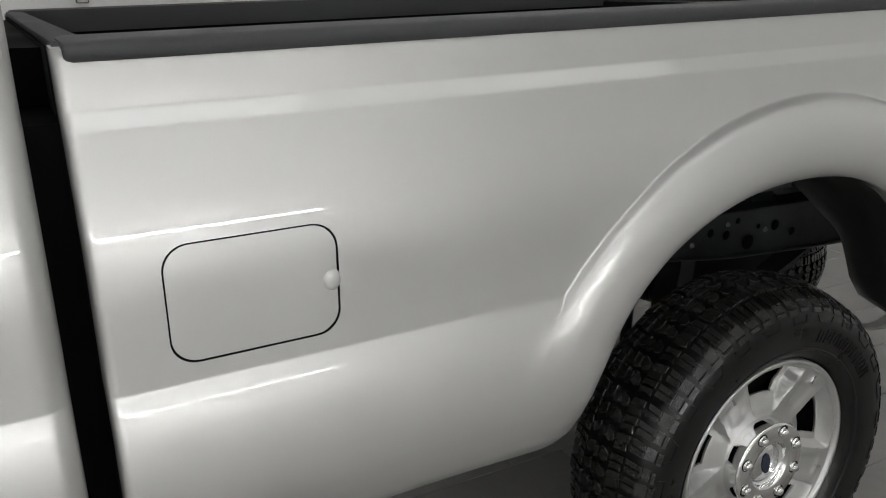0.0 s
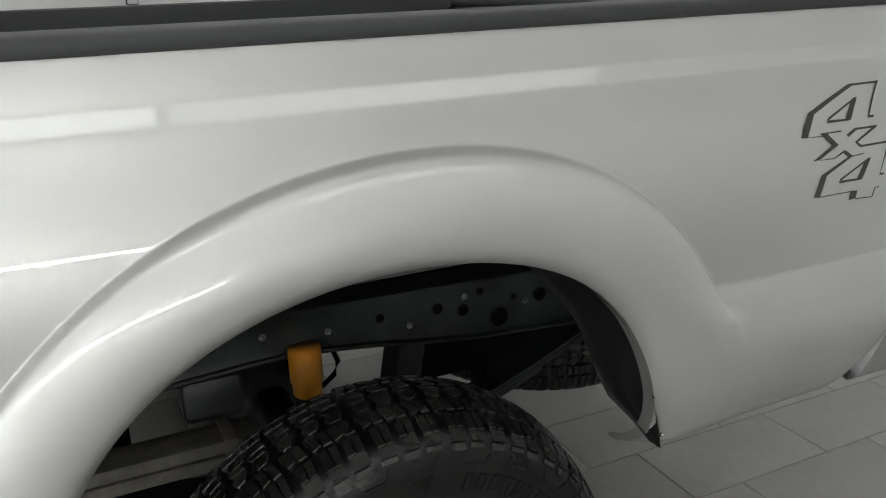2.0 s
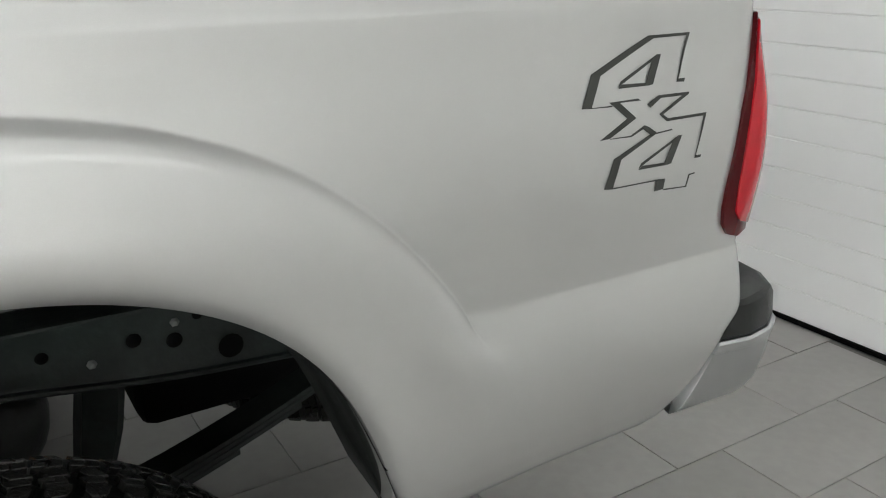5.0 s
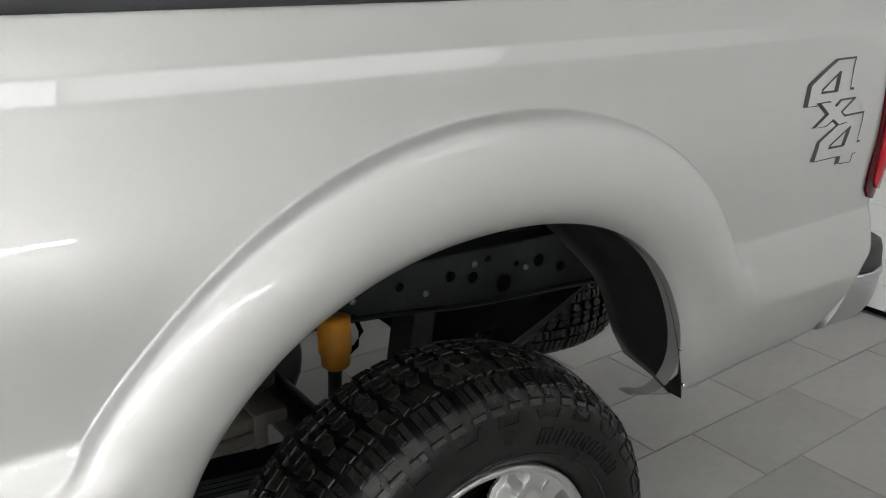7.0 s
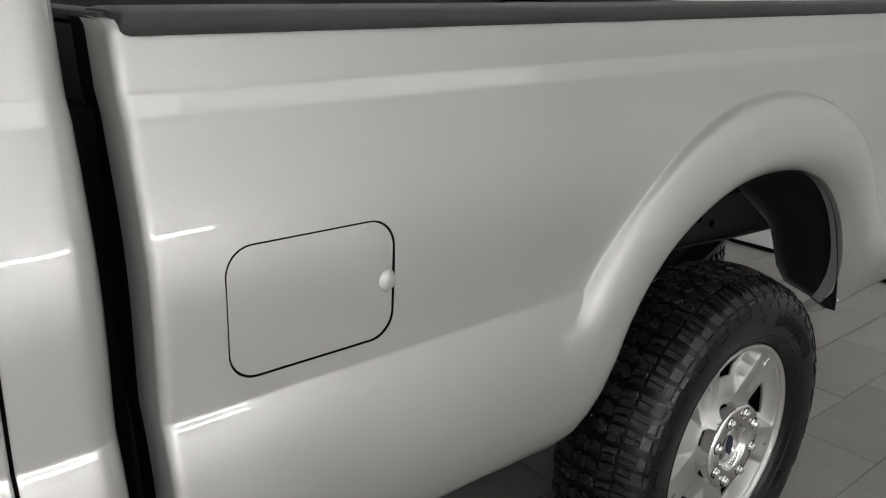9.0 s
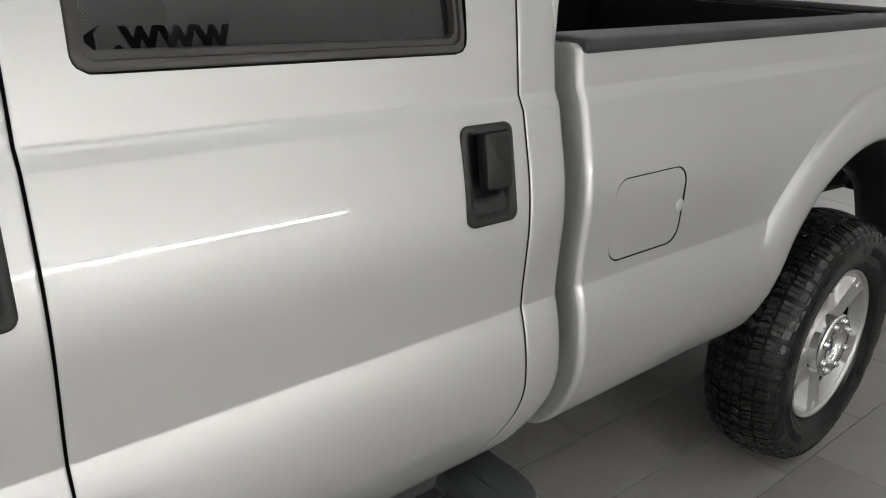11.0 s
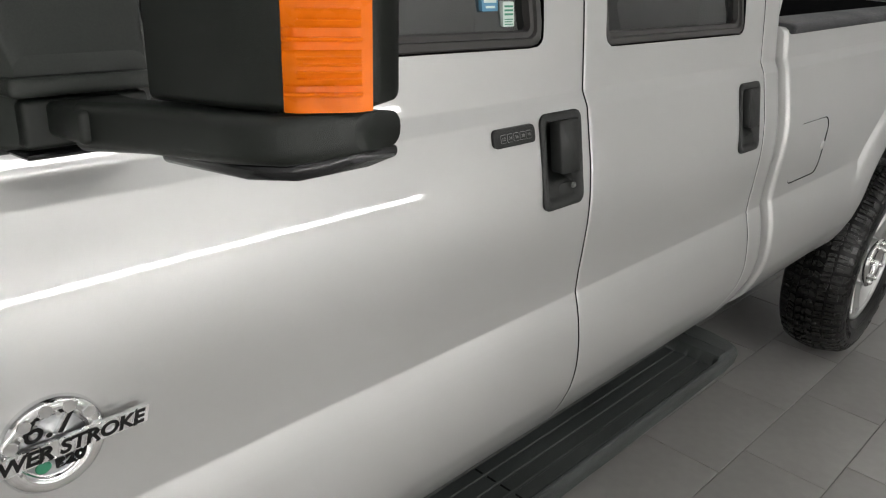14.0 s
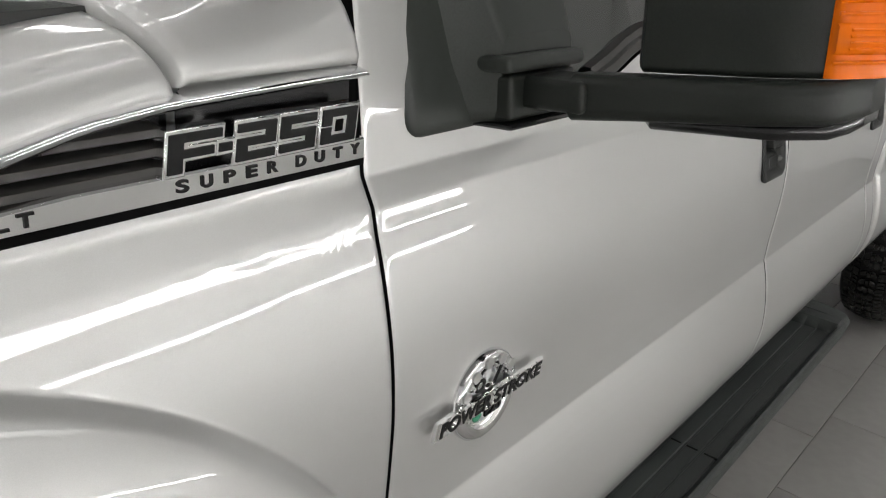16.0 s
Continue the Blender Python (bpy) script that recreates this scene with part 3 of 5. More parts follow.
# bed box
part("bed_floor", box_bm(BED_F + 0.05, 1.05, 0.49, 1.51, 0.86, 0.89), LINER, truck, "black lined bed floor", smooth=False)
for x0, x1 in ((BED_F + 0.05, -0.60), (0.60, 1.05)):
    mirrored(part("bed_floor", box_bm(x0, x1, 0.10, 0.488, 0.86, 0.89), LINER, truck, smooth=False))
    mirrored(part("bed_inner_wall", box_bm(x0 - 0.01, x1 + 0.01, 0.125, 0.150, 0.86, 1.335, bev=0.004), LINER, truck, "black bed liner wall"))
mirrored(part("bed_inner_wall", box_bm(-0.592, 0.592, 0.125, 0.150, 1.10, 1.335, bev=0.004), LINER, truck, "black bed liner wall"))
mirrored(part("wheel_house_top", box_bm(-0.605, 0.605, 0.10, 0.486, 1.085, 1.10, bev=0.004), LINER, truck))
mirrored(part("wheel_house_side", box_bm(-0.605, 0.605, 0.474, 0.486, 0.845, 1.084, bev=0.003), UNDERGREY, truck))
for x in (-0.612, 0.600):
    mirrored(part("wheel_house_end", box_bm(x, x + 0.012, 0.151, 0.486, 0.845, 1.084, bev=0.003), LINER, truck))
# a silver panel in shade: the shade is put into the dark grey colour
part("bed_front_panel", box_bm(BED_F + 0.004, BED_F + 0.010, 0.068, 1.932, 0.62, 1.326), STEP, truck, "front panel of the bed, its shaded silver coloured dark grey", smooth=False)
# pale grey strip paints the highlight on the panel's ribbed slot
mirrored(part("bed_drain_slot", box_bm(BED_F + 0.001, BED_F + 0.0035, 0.088, 0.094, 1.215, 1.275), UNDERGREY, truck))
part("bulkhead", box_bm(BED_F + 0.012, BED_F + 0.045, 0.075, 1.925, 0.62, 1.329, bev=0.01), LINER, truck, "black lined bed bulkhead")
part("bulkhead_cap", box_bm(BED_F + 0.004, BED_F + 0.052, 0.100, 1.900, 1.330, 1.343, bev=0.004), RAILCAP, truck, "dark grey cap along the bed front")
part("tailgate", box_bm(1.03, 1.085, 0.10, 1.90, 0.82, 1.335, bev=0.015), PAINT, truck, "closed silver tailgate")
part("tailgate_cap", box_bm(1.02, 1.09, 0.10, 1.90, 1.336, 1.36, bev=0.008), RAILCAP, truck, "black tailgate top cap")
part("tailgate_liner", box_bm(1.012, 1.029, 0.16, 1.84, 0.89, 1.33, bev=0.003), LINER, truck)

# cab
FSEAM, MSEAM, RSEAM, CAB_R = -3.2781, -2.2021, -1.4417, -1.331
Z_DOOR = Z_FINE[:-1] + spread(1.345, 1.86, 0.03)


def rdoor_warp(x, z):
    t = max(0.0, (x - (RSEAM - 0.35)) / 0.35)
    lower = max(0.0, 0.76 - z)
    return x - t * 3.2 * lower * lower


def cab_y(x, z):
    y = side_y(x, z)
    tail = max(0.0, x - (CAB_R - 0.03)) / 0.03
    return y + 0.025 * tail ** 2


def door_xs(a, b, *marks):
    base = [a, a + 0.0012, a + 0.003, a + 0.005, a + 0.010]
    stops = [a + 0.010] + sorted(marks) + [b - 0.010]
    for p, q in zip(stops, stops[1:]):
        base += spread(p, q, 0.025)[1:]
    return base + [b - 0.005, b - 0.003, b - 0.0012, b]


HF = rounded(-2.3426, -2.2337, 1.087, 1.236, 0.015, 5)
HR = rounded(-1.5853, -1.4804, 1.074, 1.224, 0.015, 5)
WIN_R = rounded(-2.1339, -1.5537, 1.331, 1.78, 0.022, 5)
WIN_F = [(-3.213, 1.315), (-3.1987, 1.291), (-2.9565, 1.292), (-2.8852, 1.296), (-2.8343, 1.309), (-2.7885, 1.327), (-2.7427, 1.340), (-2.6816, 1.343), (-2.3406, 1.339), (-2.3273, 1.343), (-2.3192, 1.351), (-2.3172, 1.366), (-2.3172, 1.77), (-2.3253, 1.78), (-2.7529, 1.78), (-2.8038, 1.77), (-3.211, 1.41), (-3.216, 1.38)]


def zbox(v):
    return min(Z_DOOR, key=lambda q: abs(q - v))


rear_door = part("rear_door", panel(door_xs(MSEAM + 0.0021, RSEAM - 0.0021, -2.1675, -1.6229, -1.46), Z_DOOR, cab_y,
                 holes=[(-1.6229, -1.46, zbox(1.05), zbox(1.256), HR, 0.03), (-2.1675, -1.46, zbox(1.305), Z_DOOR[-2], WIN_R, 0.02)], warp=rdoor_warp), PAINT, truck, "closed silver rear door")
front_door = part("front_door", panel(door_xs(FSEAM + 0.0024, MSEAM - 0.0021, -3.2517, -2.3813, -2.2693, -2.2154), Z_DOOR, cab_y,
                  holes=[(-2.3813, -2.2154, zbox(1.06), zbox(1.262), HF, 0.03), (-3.2517, -2.2693, zbox(1.268), Z_DOOR[-2], WIN_F, 0.02)]), PAINT, truck, "closed silver front door")
corner = part("cab_corner", panel([RSEAM + 0.0021, RSEAM + 0.0031, RSEAM + 0.0046, RSEAM + 0.0066, RSEAM + 0.0125] + spread(RSEAM + 0.03, CAB_R - 0.03, 0.02) + [CAB_R - 0.02, CAB_R - 0.012, CAB_R - 0.005, CAB_R], Z_DOOR, cab_y, warp=lambda x, z: x - 3.2 * max(0.0, 0.76 - z) ** 2), PAINT, truck, "silver cab rear corner panel")
for ob in (rear_door, front_door, corner):
    mirrored(ob)
# near-black strip behind a seam, which paints the shade between two panels
def seam_seal(x, warp=None, top=1.80):
    bm = bmesh.new()
    rows = [[bm.verts.new(((warp(x, z) if warp else x) + d, prof(z) + (0.0055 if d > -0.01 else 0.02), z)) for d in (-0.012, -0.008, 0.008, 0.012)] for z in Z_DOOR if z < top]
    grid_faces(bm, rows)
    return part("seam_seal", bm, GAP, truck)


mirrored(seam_seal(MSEAM))
mirrored(seam_seal(RSEAM, lambda x, z: x - 3.2 * max(0.0, 0.76 - z) ** 2))
mirrored(seam_seal(FSEAM, top=1.40))
# added near-black boxes close the cab gap and stand in for its shade
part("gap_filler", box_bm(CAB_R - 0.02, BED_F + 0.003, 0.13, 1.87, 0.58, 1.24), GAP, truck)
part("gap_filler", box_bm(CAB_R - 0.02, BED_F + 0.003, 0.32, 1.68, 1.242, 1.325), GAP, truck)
part("rear_cab_wall", box_bm(CAB_R - 0.03, CAB_R - 0.005, 0.07, 1.93, 0.62, 1.42, bev=0.01), PAINT, truck)
part("roof", box_bm(-2.9565, CAB_R - 0.02, 0.20, 1.80, 1.86, 1.90, bev=0.02), PAINT, truck)
part("rear_window", box_bm(CAB_R - 0.05, CAB_R - 0.04, 0.10, 1.90, 1.42, 1.86), GLOSSBLACK, truck)
part("cab_floor", box_bm(-3.3637, CAB_R - 0.03, 0.09, 1.91, 0.60, 0.66), CABIN, truck)
# jambs are coloured near-black to keep the shade in the seams
mirrored(part("door_jamb", box_bm(FSEAM - 0.05, CAB_R - 0.035, 0.075, 0.10, 0.62, 1.27), GAP, truck))
mirrored(part("pillar_jamb", box_bm(-2.3049, -2.1421, 0.12, 0.16, 1.27, 1.7), GAP, truck))
part("dashboard", box_bm(-3.4146, -3.0074, 0.15, 1.85, 0.75, 1.30, bev=0.05), CABIN, truck)
for yy in (0.3, 1.15):
    part("seat_back", box_bm(-2.3966, -2.2235, yy, yy + 0.55, 0.75, 1.50, bev=0.05), CABIN, truck)
part("seat_back", box_bm(-1.6534, -1.4804, 0.25, 1.75, 0.75, 1.45, bev=0.05), CABIN, truck)


def window_glass(outline, name, parent, lift, mat, label):
    return part(name, surface_cap(inset(outline, -0.004), lambda x, z: (prof(1.345) + 0.2 * (z - 1.345) if z < 1.5 else prof(z)) + lift, rings=3), mat, parent, label)


window_glass(WIN_R, "window_glass", rear_door, 0.022, GLASS, "dark tinted door glass")
window_glass(WIN_F, "window_glass", front_door, 0.022, CLEARGLASS, "pale green door glass")
# mouldings round the windows
def moulding(path, width, out, name, parent):
    bm = bmesh.new()
    rows = []
    for x, z, nx, nz in path:
        row = []
        for s, o in ((0, 0.020), (0, out), (0.12, out - 0.002), (0.55, out), (0.6, out + 0.006), (0.95, out + 0.008), (1, 0.026)):
            px, pz = x + nx * width * s, z + nz * width * s
            row.append(bm.verts.new((px, prof(pz) + o, pz)))
        rows.append(row)
    grid_faces(bm, rows)
    sharp_by_angle(bm, 45)
    return part(name, bm, TRIM, parent, "dark window moulding")


moulding([(-2.1319, 1.60, 1, 0), (-2.1319, 1.364, 1, 0), (-2.1319, 1.351, 1, 0.6), (-2.1268, 1.339, 1, 1), (-2.1136, 1.333, 0.6, 1), (-1.5923, 1.333, 0, 1), (-1.5699, 1.333, -0.5, 1), (-1.5577, 1.340, -0.6, 1), (-1.5557, 1.364, -0.6, 0.5), (-1.5557, 1.60, -0.6, 0)], 0.021, 0.004, "window_moulding", rear_door)
moulding([(-2.8852, 1.298, 0.2, 1), (-2.8343, 1.311, -0.2, 1), (-2.7885, 1.329, -0.15, 1), (-2.7427, 1.342, 0, 1), (-2.6816, 1.345, 0, 1), (-2.3457, 1.341, 0, 1), (-2.3294, 1.345, -0.5, 1), (-2.3212, 1.353, -0.8, 0.9), (-2.3192, 1.376, -1, 0.4), (-2.3192, 1.60, -1, 0)], 0.022, 0.004, "window_moulding", front_door)

# front fender
Z_FEND = [z for z in Z_FINE if z <= 1.2820]
FEND_F = -4.6158
fend_xs = [FEND_F] + spread(FEND_F + 0.02, -3.1906 - 0.74 * 2, 0.02)[:0] + spread(-4.5853, FSEAM - 0.010, 0.0108) + [FSEAM - 0.007, FSEAM - 0.005, FSEAM - 0.0032, FSEAM - 0.002]
fender_x1 = max(x for x in fend_xs if x <= FSEAM - 0.0099)
fender = part("front_fender", panel(fend_xs, Z_FEND, side_y, arch=(*FRONT_ARCH, fend_xs[1], fender_x1, Z_FEND[-1]), edge_round=(False, True), top_flange=True), PAINT, truck, "silver front fender with a round wheel arch flare")
mirrored(fender)

# ---- wheels ----
R_TYRE = 0.403
LIP = -0.113
WALL = [(0.246, LIP + 0.003), (0.253, LIP - 0.008), (0.268, LIP - 0.020), (0.290, -0.139), (0.318, -0.143), (0.338, -0.141), (0.352, -0.137), (0.364, -0.130), (0.373, -0.121), (0.379, -0.110), (0.3835, -0.095), (0.389, -0.06), (0.392, 0.0)]


def wall_y(r):
    return float(np.interp(r, [p[0] for p in WALL], [p[1] for p in WALL]))


def wheel_at(place, name="wheel", label=""):
    """A wheel whose outer face looks along -y; its axle lies at the origin of the empty."""
    w = new(name)
    w.parent = truck
    w.location = place
    if label:
        w["label"] = label
    narrow = lambda y: y if y < -0.05 else -0.05 + (y + 0.05) * 0.80
    pr = WALL + [(r, -y) for r, y in reversed(WALL[:-1])]
    tyre = part("tyre", lathe([(r, narrow(y)) for r, y in pr], 144), RUBBER, w, "black all-terrain tyre")
    rnd = random.Random(4)
    bm = bmesh.new()

    def block(pts, deep=0.011, drop=0.0):
        """A tread block over (angle, y) corners; its top follows the tyre's crown."""
        am, ym = sum(p[0] for p in pts) / len(pts), sum(p[1] for p in pts) / len(pts)
        rows = []
        for lift, ins in ((-deep, 0.0), (-0.0012, 0.0), (0.0, 0.06)):
            row = []
            for a, y in pts:
                aa, yy = a + (am - a) * ins, y + (ym - y) * ins
                rr = R_TYRE - drop - 1.62 * yy * yy + lift
                row.append(bm.verts.new((rr * math.cos(aa), narrow(yy), rr * math.sin(aa))))
            rows.append(row)
        n = len(pts)
        for lo, hi in zip(rows, rows[1:]):
            for i in range(n):
                bm.faces.new((lo[i], lo[(i + 1) % n], hi[(i + 1) % n], hi[i]))
        bm.faces.new(rows[-1])

    n = 62
    st = 2 * math.pi / n
    for k in range(n):
        a = k * st + 0.06 * st * math.sin(k * 2.3)
        odd = k % 2
        for g in (-1, 1):
            # shoulder lugs, each cut by one sipe
            y1 = 0.1165 - 0.005 * odd
            for q0, q1 in ((0.0, 0.30), (0.37, 0.70)):
                block([(a + st * q0, g * 0.081), (a + st * q1, g * (0.081 + 0.003 * odd)), (a + st * (q1 + 0.05), g * y1), (a + st * (q0 + 0.05), g * (y1 - 0.002 * odd))], 0.013, 0.0006 * odd)
            # stepped five-sided blocks of the inner rows
            sk = 0.22 if odd else -0.12
            for q0, q1, dz in ((0.02, 0.40, 0.0), (0.46, 0.84, 0.003)):
                block([(a + st * (q0 + 0.10), g * 0.046), (a + st * (q1 + 0.10), g * (0.043 + dz)), (a + st * (q1 + sk * 0.5), g * 0.060), (a + st * (q1 - 0.02), g * 0.0755), (a + st * q0, g * (0.0745 - dz))], 0.011, 0.0004 * rnd.random())
            block([(a + st * 0.05, g * 0.012), (a + st * 0.62, g * 0.0105), (a + st * 0.80, g * 0.026), (a + st * 0.66, g * 0.0395), (a + st * 0.30, g * 0.037), (a + st * (0.12 + 0.1 * odd), g * 0.026)], 0.011, 0.0004 * rnd.random())
        block([(a + st * 0.15, -0.007), (a + st * 0.72, -0.009), (a + st * 0.86, 0.006), (a + st * 0.25, 0.009)], 0.010)
    tr = part("tread", bm, TREAD, tyre, "chunky blocked tread", smooth=False)
    tr["kind"] = "stuff"

    # raised blocks and marks on the wall
    bm = bmesh.new()

    def wall_bar(a0, a1, r0, r1, proud=0.0022, skew=0.0):
        vs = []
        for up, ins in ((-0.002, 0.0), (proud, 0.0006)):
            for a, r in ((a0, r0 + ins), (a1, r0 + ins), (a1 + skew, r1 - ins), (a0 + skew, r1 - ins)):
                vs.append(bm.verts.new((r * math.cos(a), wall_y(r) - up, r * math.sin(a))))
        for f in ((4, 5, 6, 7), (0, 1, 5, 4), (1, 2, 6, 5), (2, 3, 7, 6), (3, 0, 4, 7)):
            bm.faces.new([vs[q] for q in f])

    for k in range(n):
        a = k * st + 0.06 * st * math.sin(k * 2.3)
        wall_bar(a + st * 0.05, a + st * 0.73, 0.3685, 0.3805, 0.0045)
        wall_bar(a + st * 0.14, a + st * 0.82, 0.3565 if k % 2 else 0.3595, 0.3665, 0.0030)
    part("shoulder_band", bm, TREAD, tyre, "stepped lugs on the tyre's shoulder", smooth=False)["kind"] = "stuff"
    bm = bmesh.new()
    for q in range(26):
        a, wd, th = 2 * math.pi * q / 26, 0.128, 0.016
        lean = 0.022 if q % 2 else 0.0
        wall_bar(a, a + th, 0.336, 0.3535, 0.0020, -lean)
        wall_bar(a + wd - th, a + wd, 0.336, 0.3535, 0.0020, lean)
        wall_bar(a + th, a + wd - th, 0.336, 0.3395, 0.0020)
    for base, cnt in ((radians(31), 10), (radians(199), 10)):
        for q in range(cnt):
            a = base + q * 0.079
            wall_bar(a, a + 0.016, 0.292, 0.322)
            wall_bar(a + 0.042, a + 0.056, 0.292, 0.322)
            wall_bar(a + 0.016, a + 0.042, 0.316, 0.322)
            if q % 3:
                wall_bar(a + 0.016, a + 0.042, 0.292, 0.298)
    part("wall_lettering", bm, RUBBER, tyre, "raised black sidewall lettering", smooth=False)["kind"] = "stuff"
    part("wall_rib", lathe([(0.2705, wall_y(0.2705)), (0.2725, wall_y(0.2725) - 0.002), (0.2745, wall_y(0.2745) - 0.002), (0.2765, wall_y(0.2765))], 120), RUBBER, tyre)

    # rim: five broad spokes, pockets between them and a hole at the outer end of each pocket
    rim = part("rim", lathe([(0.243, LIP + 0.012), (0.2435, LIP - 0.002), (0.241, LIP - 0.006), (0.236, LIP - 0.006), (0.232, LIP - 0.001), (0.2295, LIP + 0.008), (0.2275, LIP + 0.03)], 120), ALLOY, w, "bright cast alloy rim")
    # alloy barrel in near-black: shade and brake dust are both in the colour
    part("barrel", lathe([(0.2275, LIP + 0.03), (0.219, -0.02), (0.212, 0.04), (0.238, 0.05)], 80), GAP, rim, "alloy rim barrel coloured near-black for shade and brake dust")
    spokes = bmesh.new()
    NSP, PER = 5, 72
    rs = [0.080, 0.092, 0.100, 0.105, 0.110, 0.116, 0.122, 0.130, 0.138, 0.146, 0.152, 0.158, 0.165, 0.172, 0.180, 0.188, 0.195, 0.201, 0.206, 0.2095, 0.2125, 0.2155, 0.2185, 0.2215, 0.2255, 0.2305]
    rows = []
    for k in range(NSP * PER):
        a = radians(87) + 2 * math.pi * k / (NSP * PER)
        u = abs(((k / PER) + 0.5) % 1.0 - 0.5)
        row = []
        for r in rs:
            face = float(np.interp(r, [0.07, 0.10, 0.14, 0.18, 0.212, 0.2305], [0.026, 0.024, 0.019, 0.012, 0.006, 0.004]))
            half = float(np.interp(r, [0.10, 0.13, 0.18, 0.22], [0.16, 0.245, 0.300, 0.315]))
            inside = ease((half - u) / 0.035 + 0.5)
            deep = 0.032 * ease((r - 0.102) / 0.075) * ease((0.2235 - r) / 0.007)
            # each spoke is hollowed a little along its middle
            hollow = 0.0035 * ease((u - 0.36) / 0.08) * ease((r - 0.125) / 0.02) * ease((0.208 - r) / 0.006)
            row.append(spokes.verts.new((r * math.cos(a), LIP + face + deep * inside + hollow, r * math.sin(a))))
        rows.append(row)
    for k in range(NSP * PER):
        u = abs((((k + 0.5) / PER) + 0.5) % 1.0 - 0.5)
        for j in range(len(rs) - 1):
            rm = (rs[j] + rs[j + 1]) / 2
            if 0.152 < rm < 0.2125 and u < 0.17 + 1.2 * (rm - 0.152):
                continue
            spokes.faces.new((rows[k][j], rows[(k + 1) % (NSP * PER)][j], rows[(k + 1) % (NSP * PER)][j + 1], rows[k][j + 1]))
    edge = [e for e in spokes.edges if e.is_boundary and 0.09 < (e.verts[0].co.xz.length + e.verts[1].co.xz.length) / 2 < 0.22]
    ex = bmesh.ops.extrude_edge_only(spokes, edges=edge)
    for v in ex["geom"]:
        if isinstance(v, bmesh.types.BMVert):
            v.co.y += 0.005
    for e in edge:
        e.smooth = False
    sharp_by_angle(spokes, 32)
    part("spokes", spokes, ALLOY, rim)
    for k in range(NSP):
        a = radians(87 + 36 + 72 * k)
        c, sn = math.cos(a), math.sin(a)
        part("spoke_notch", prism([(0.203, -0.0035), (0.2225, -0.0035), (0.2225, 0.0035), (0.203, 0.0035)], 0.006, lambda p, q, d: (p * c - q * sn, LIP + 0.010 - d, p * sn + q * c)), CHROME, rim, smooth=False)
    # added near-black disc paints the shade seen through the spoke holes
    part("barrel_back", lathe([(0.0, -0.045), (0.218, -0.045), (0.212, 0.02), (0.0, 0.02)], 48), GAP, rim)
    # hub cover, nuts and oval emblem
    hub = part("hub_cover", lathe([(0.102, LIP + 0.045), (0.102, LIP - 0.008), (0.100, LIP - 0.013), (0.096, LIP - 0.015), (0.058, LIP - 0.015), (0.055, LIP - 0.013), (0.053, LIP - 0.004), (0.050, LIP + 0.002), (0.044, LIP + 0.003), (0.040, LIP - 0.001), (0.0, LIP - 0.002)], 72), CHROME, w, "polished hub cover")
    bm = bmesh.new()
    bmesh.ops.create_circle(bm, cap_ends=True, segments=32, radius=1)
    for v in bm.verts:
        v.co = Vector((v.co.x * 0.0125 - v.co.y * 0.005, LIP - 0.0032, v.co.y * 0.026 + v.co.x * 0.003))
    part("oval_emblem", bm, BLUE, hub, "small dark blue oval emblem")
    nut = lathe([(0.0, -0.013), (0.005, -0.0125), (0.0085, -0.010), (0.0098, -0.006), (0.0100, -0.002), (0.0125, -0.0015), (0.0130, 0.003)], 16)
    first = None
    for q in range(8):
        a = radians(26 + 45 * q)
        # flat near-black disc on the cover paints the shade round each nut
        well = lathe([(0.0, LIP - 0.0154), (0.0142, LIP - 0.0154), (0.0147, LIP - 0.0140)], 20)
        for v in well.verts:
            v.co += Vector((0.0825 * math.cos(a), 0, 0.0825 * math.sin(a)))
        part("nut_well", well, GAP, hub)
    for q in range(8):
        a = radians(26 + 45 * q)
        loc = (0.081 * math.cos(a), LIP - 0.014, 0.081 * math.sin(a))
        if first is None:
            first = part("lug_nut", nut, CHROME, w, "chrome lug nut")
            o = first
        else:
            o = first.copy()
            scene.collection.objects.link(o)
        o.parent = w
        o.location = loc
    return w


wheel_rl = wheel_at((-0.010, 0.103, 0.402), "rear_wheel", "rear wheel on a black all-terrain tyre")


def copy_wheel(name, m):
    c = copy_thing(wheel_rl, m)
    c.name = name
    return c


copy_wheel("front_wheel", pose(-3.85, 0.103, 0.402))
copy_wheel("rear_wheel", pose(0.0, 2 * Y_MID - 0.103, 0.402, 0, 0, 180))
copy_wheel("front_wheel", pose(-3.85, 2 * Y_MID - 0.103, 0.402, 0, 0, 180))
spare = copy_wheel("spare_wheel", pose(0.86, 1.00, 0.49, 90, 0, 0))
spare["label"] = "spare wheel hung flat under the bed"

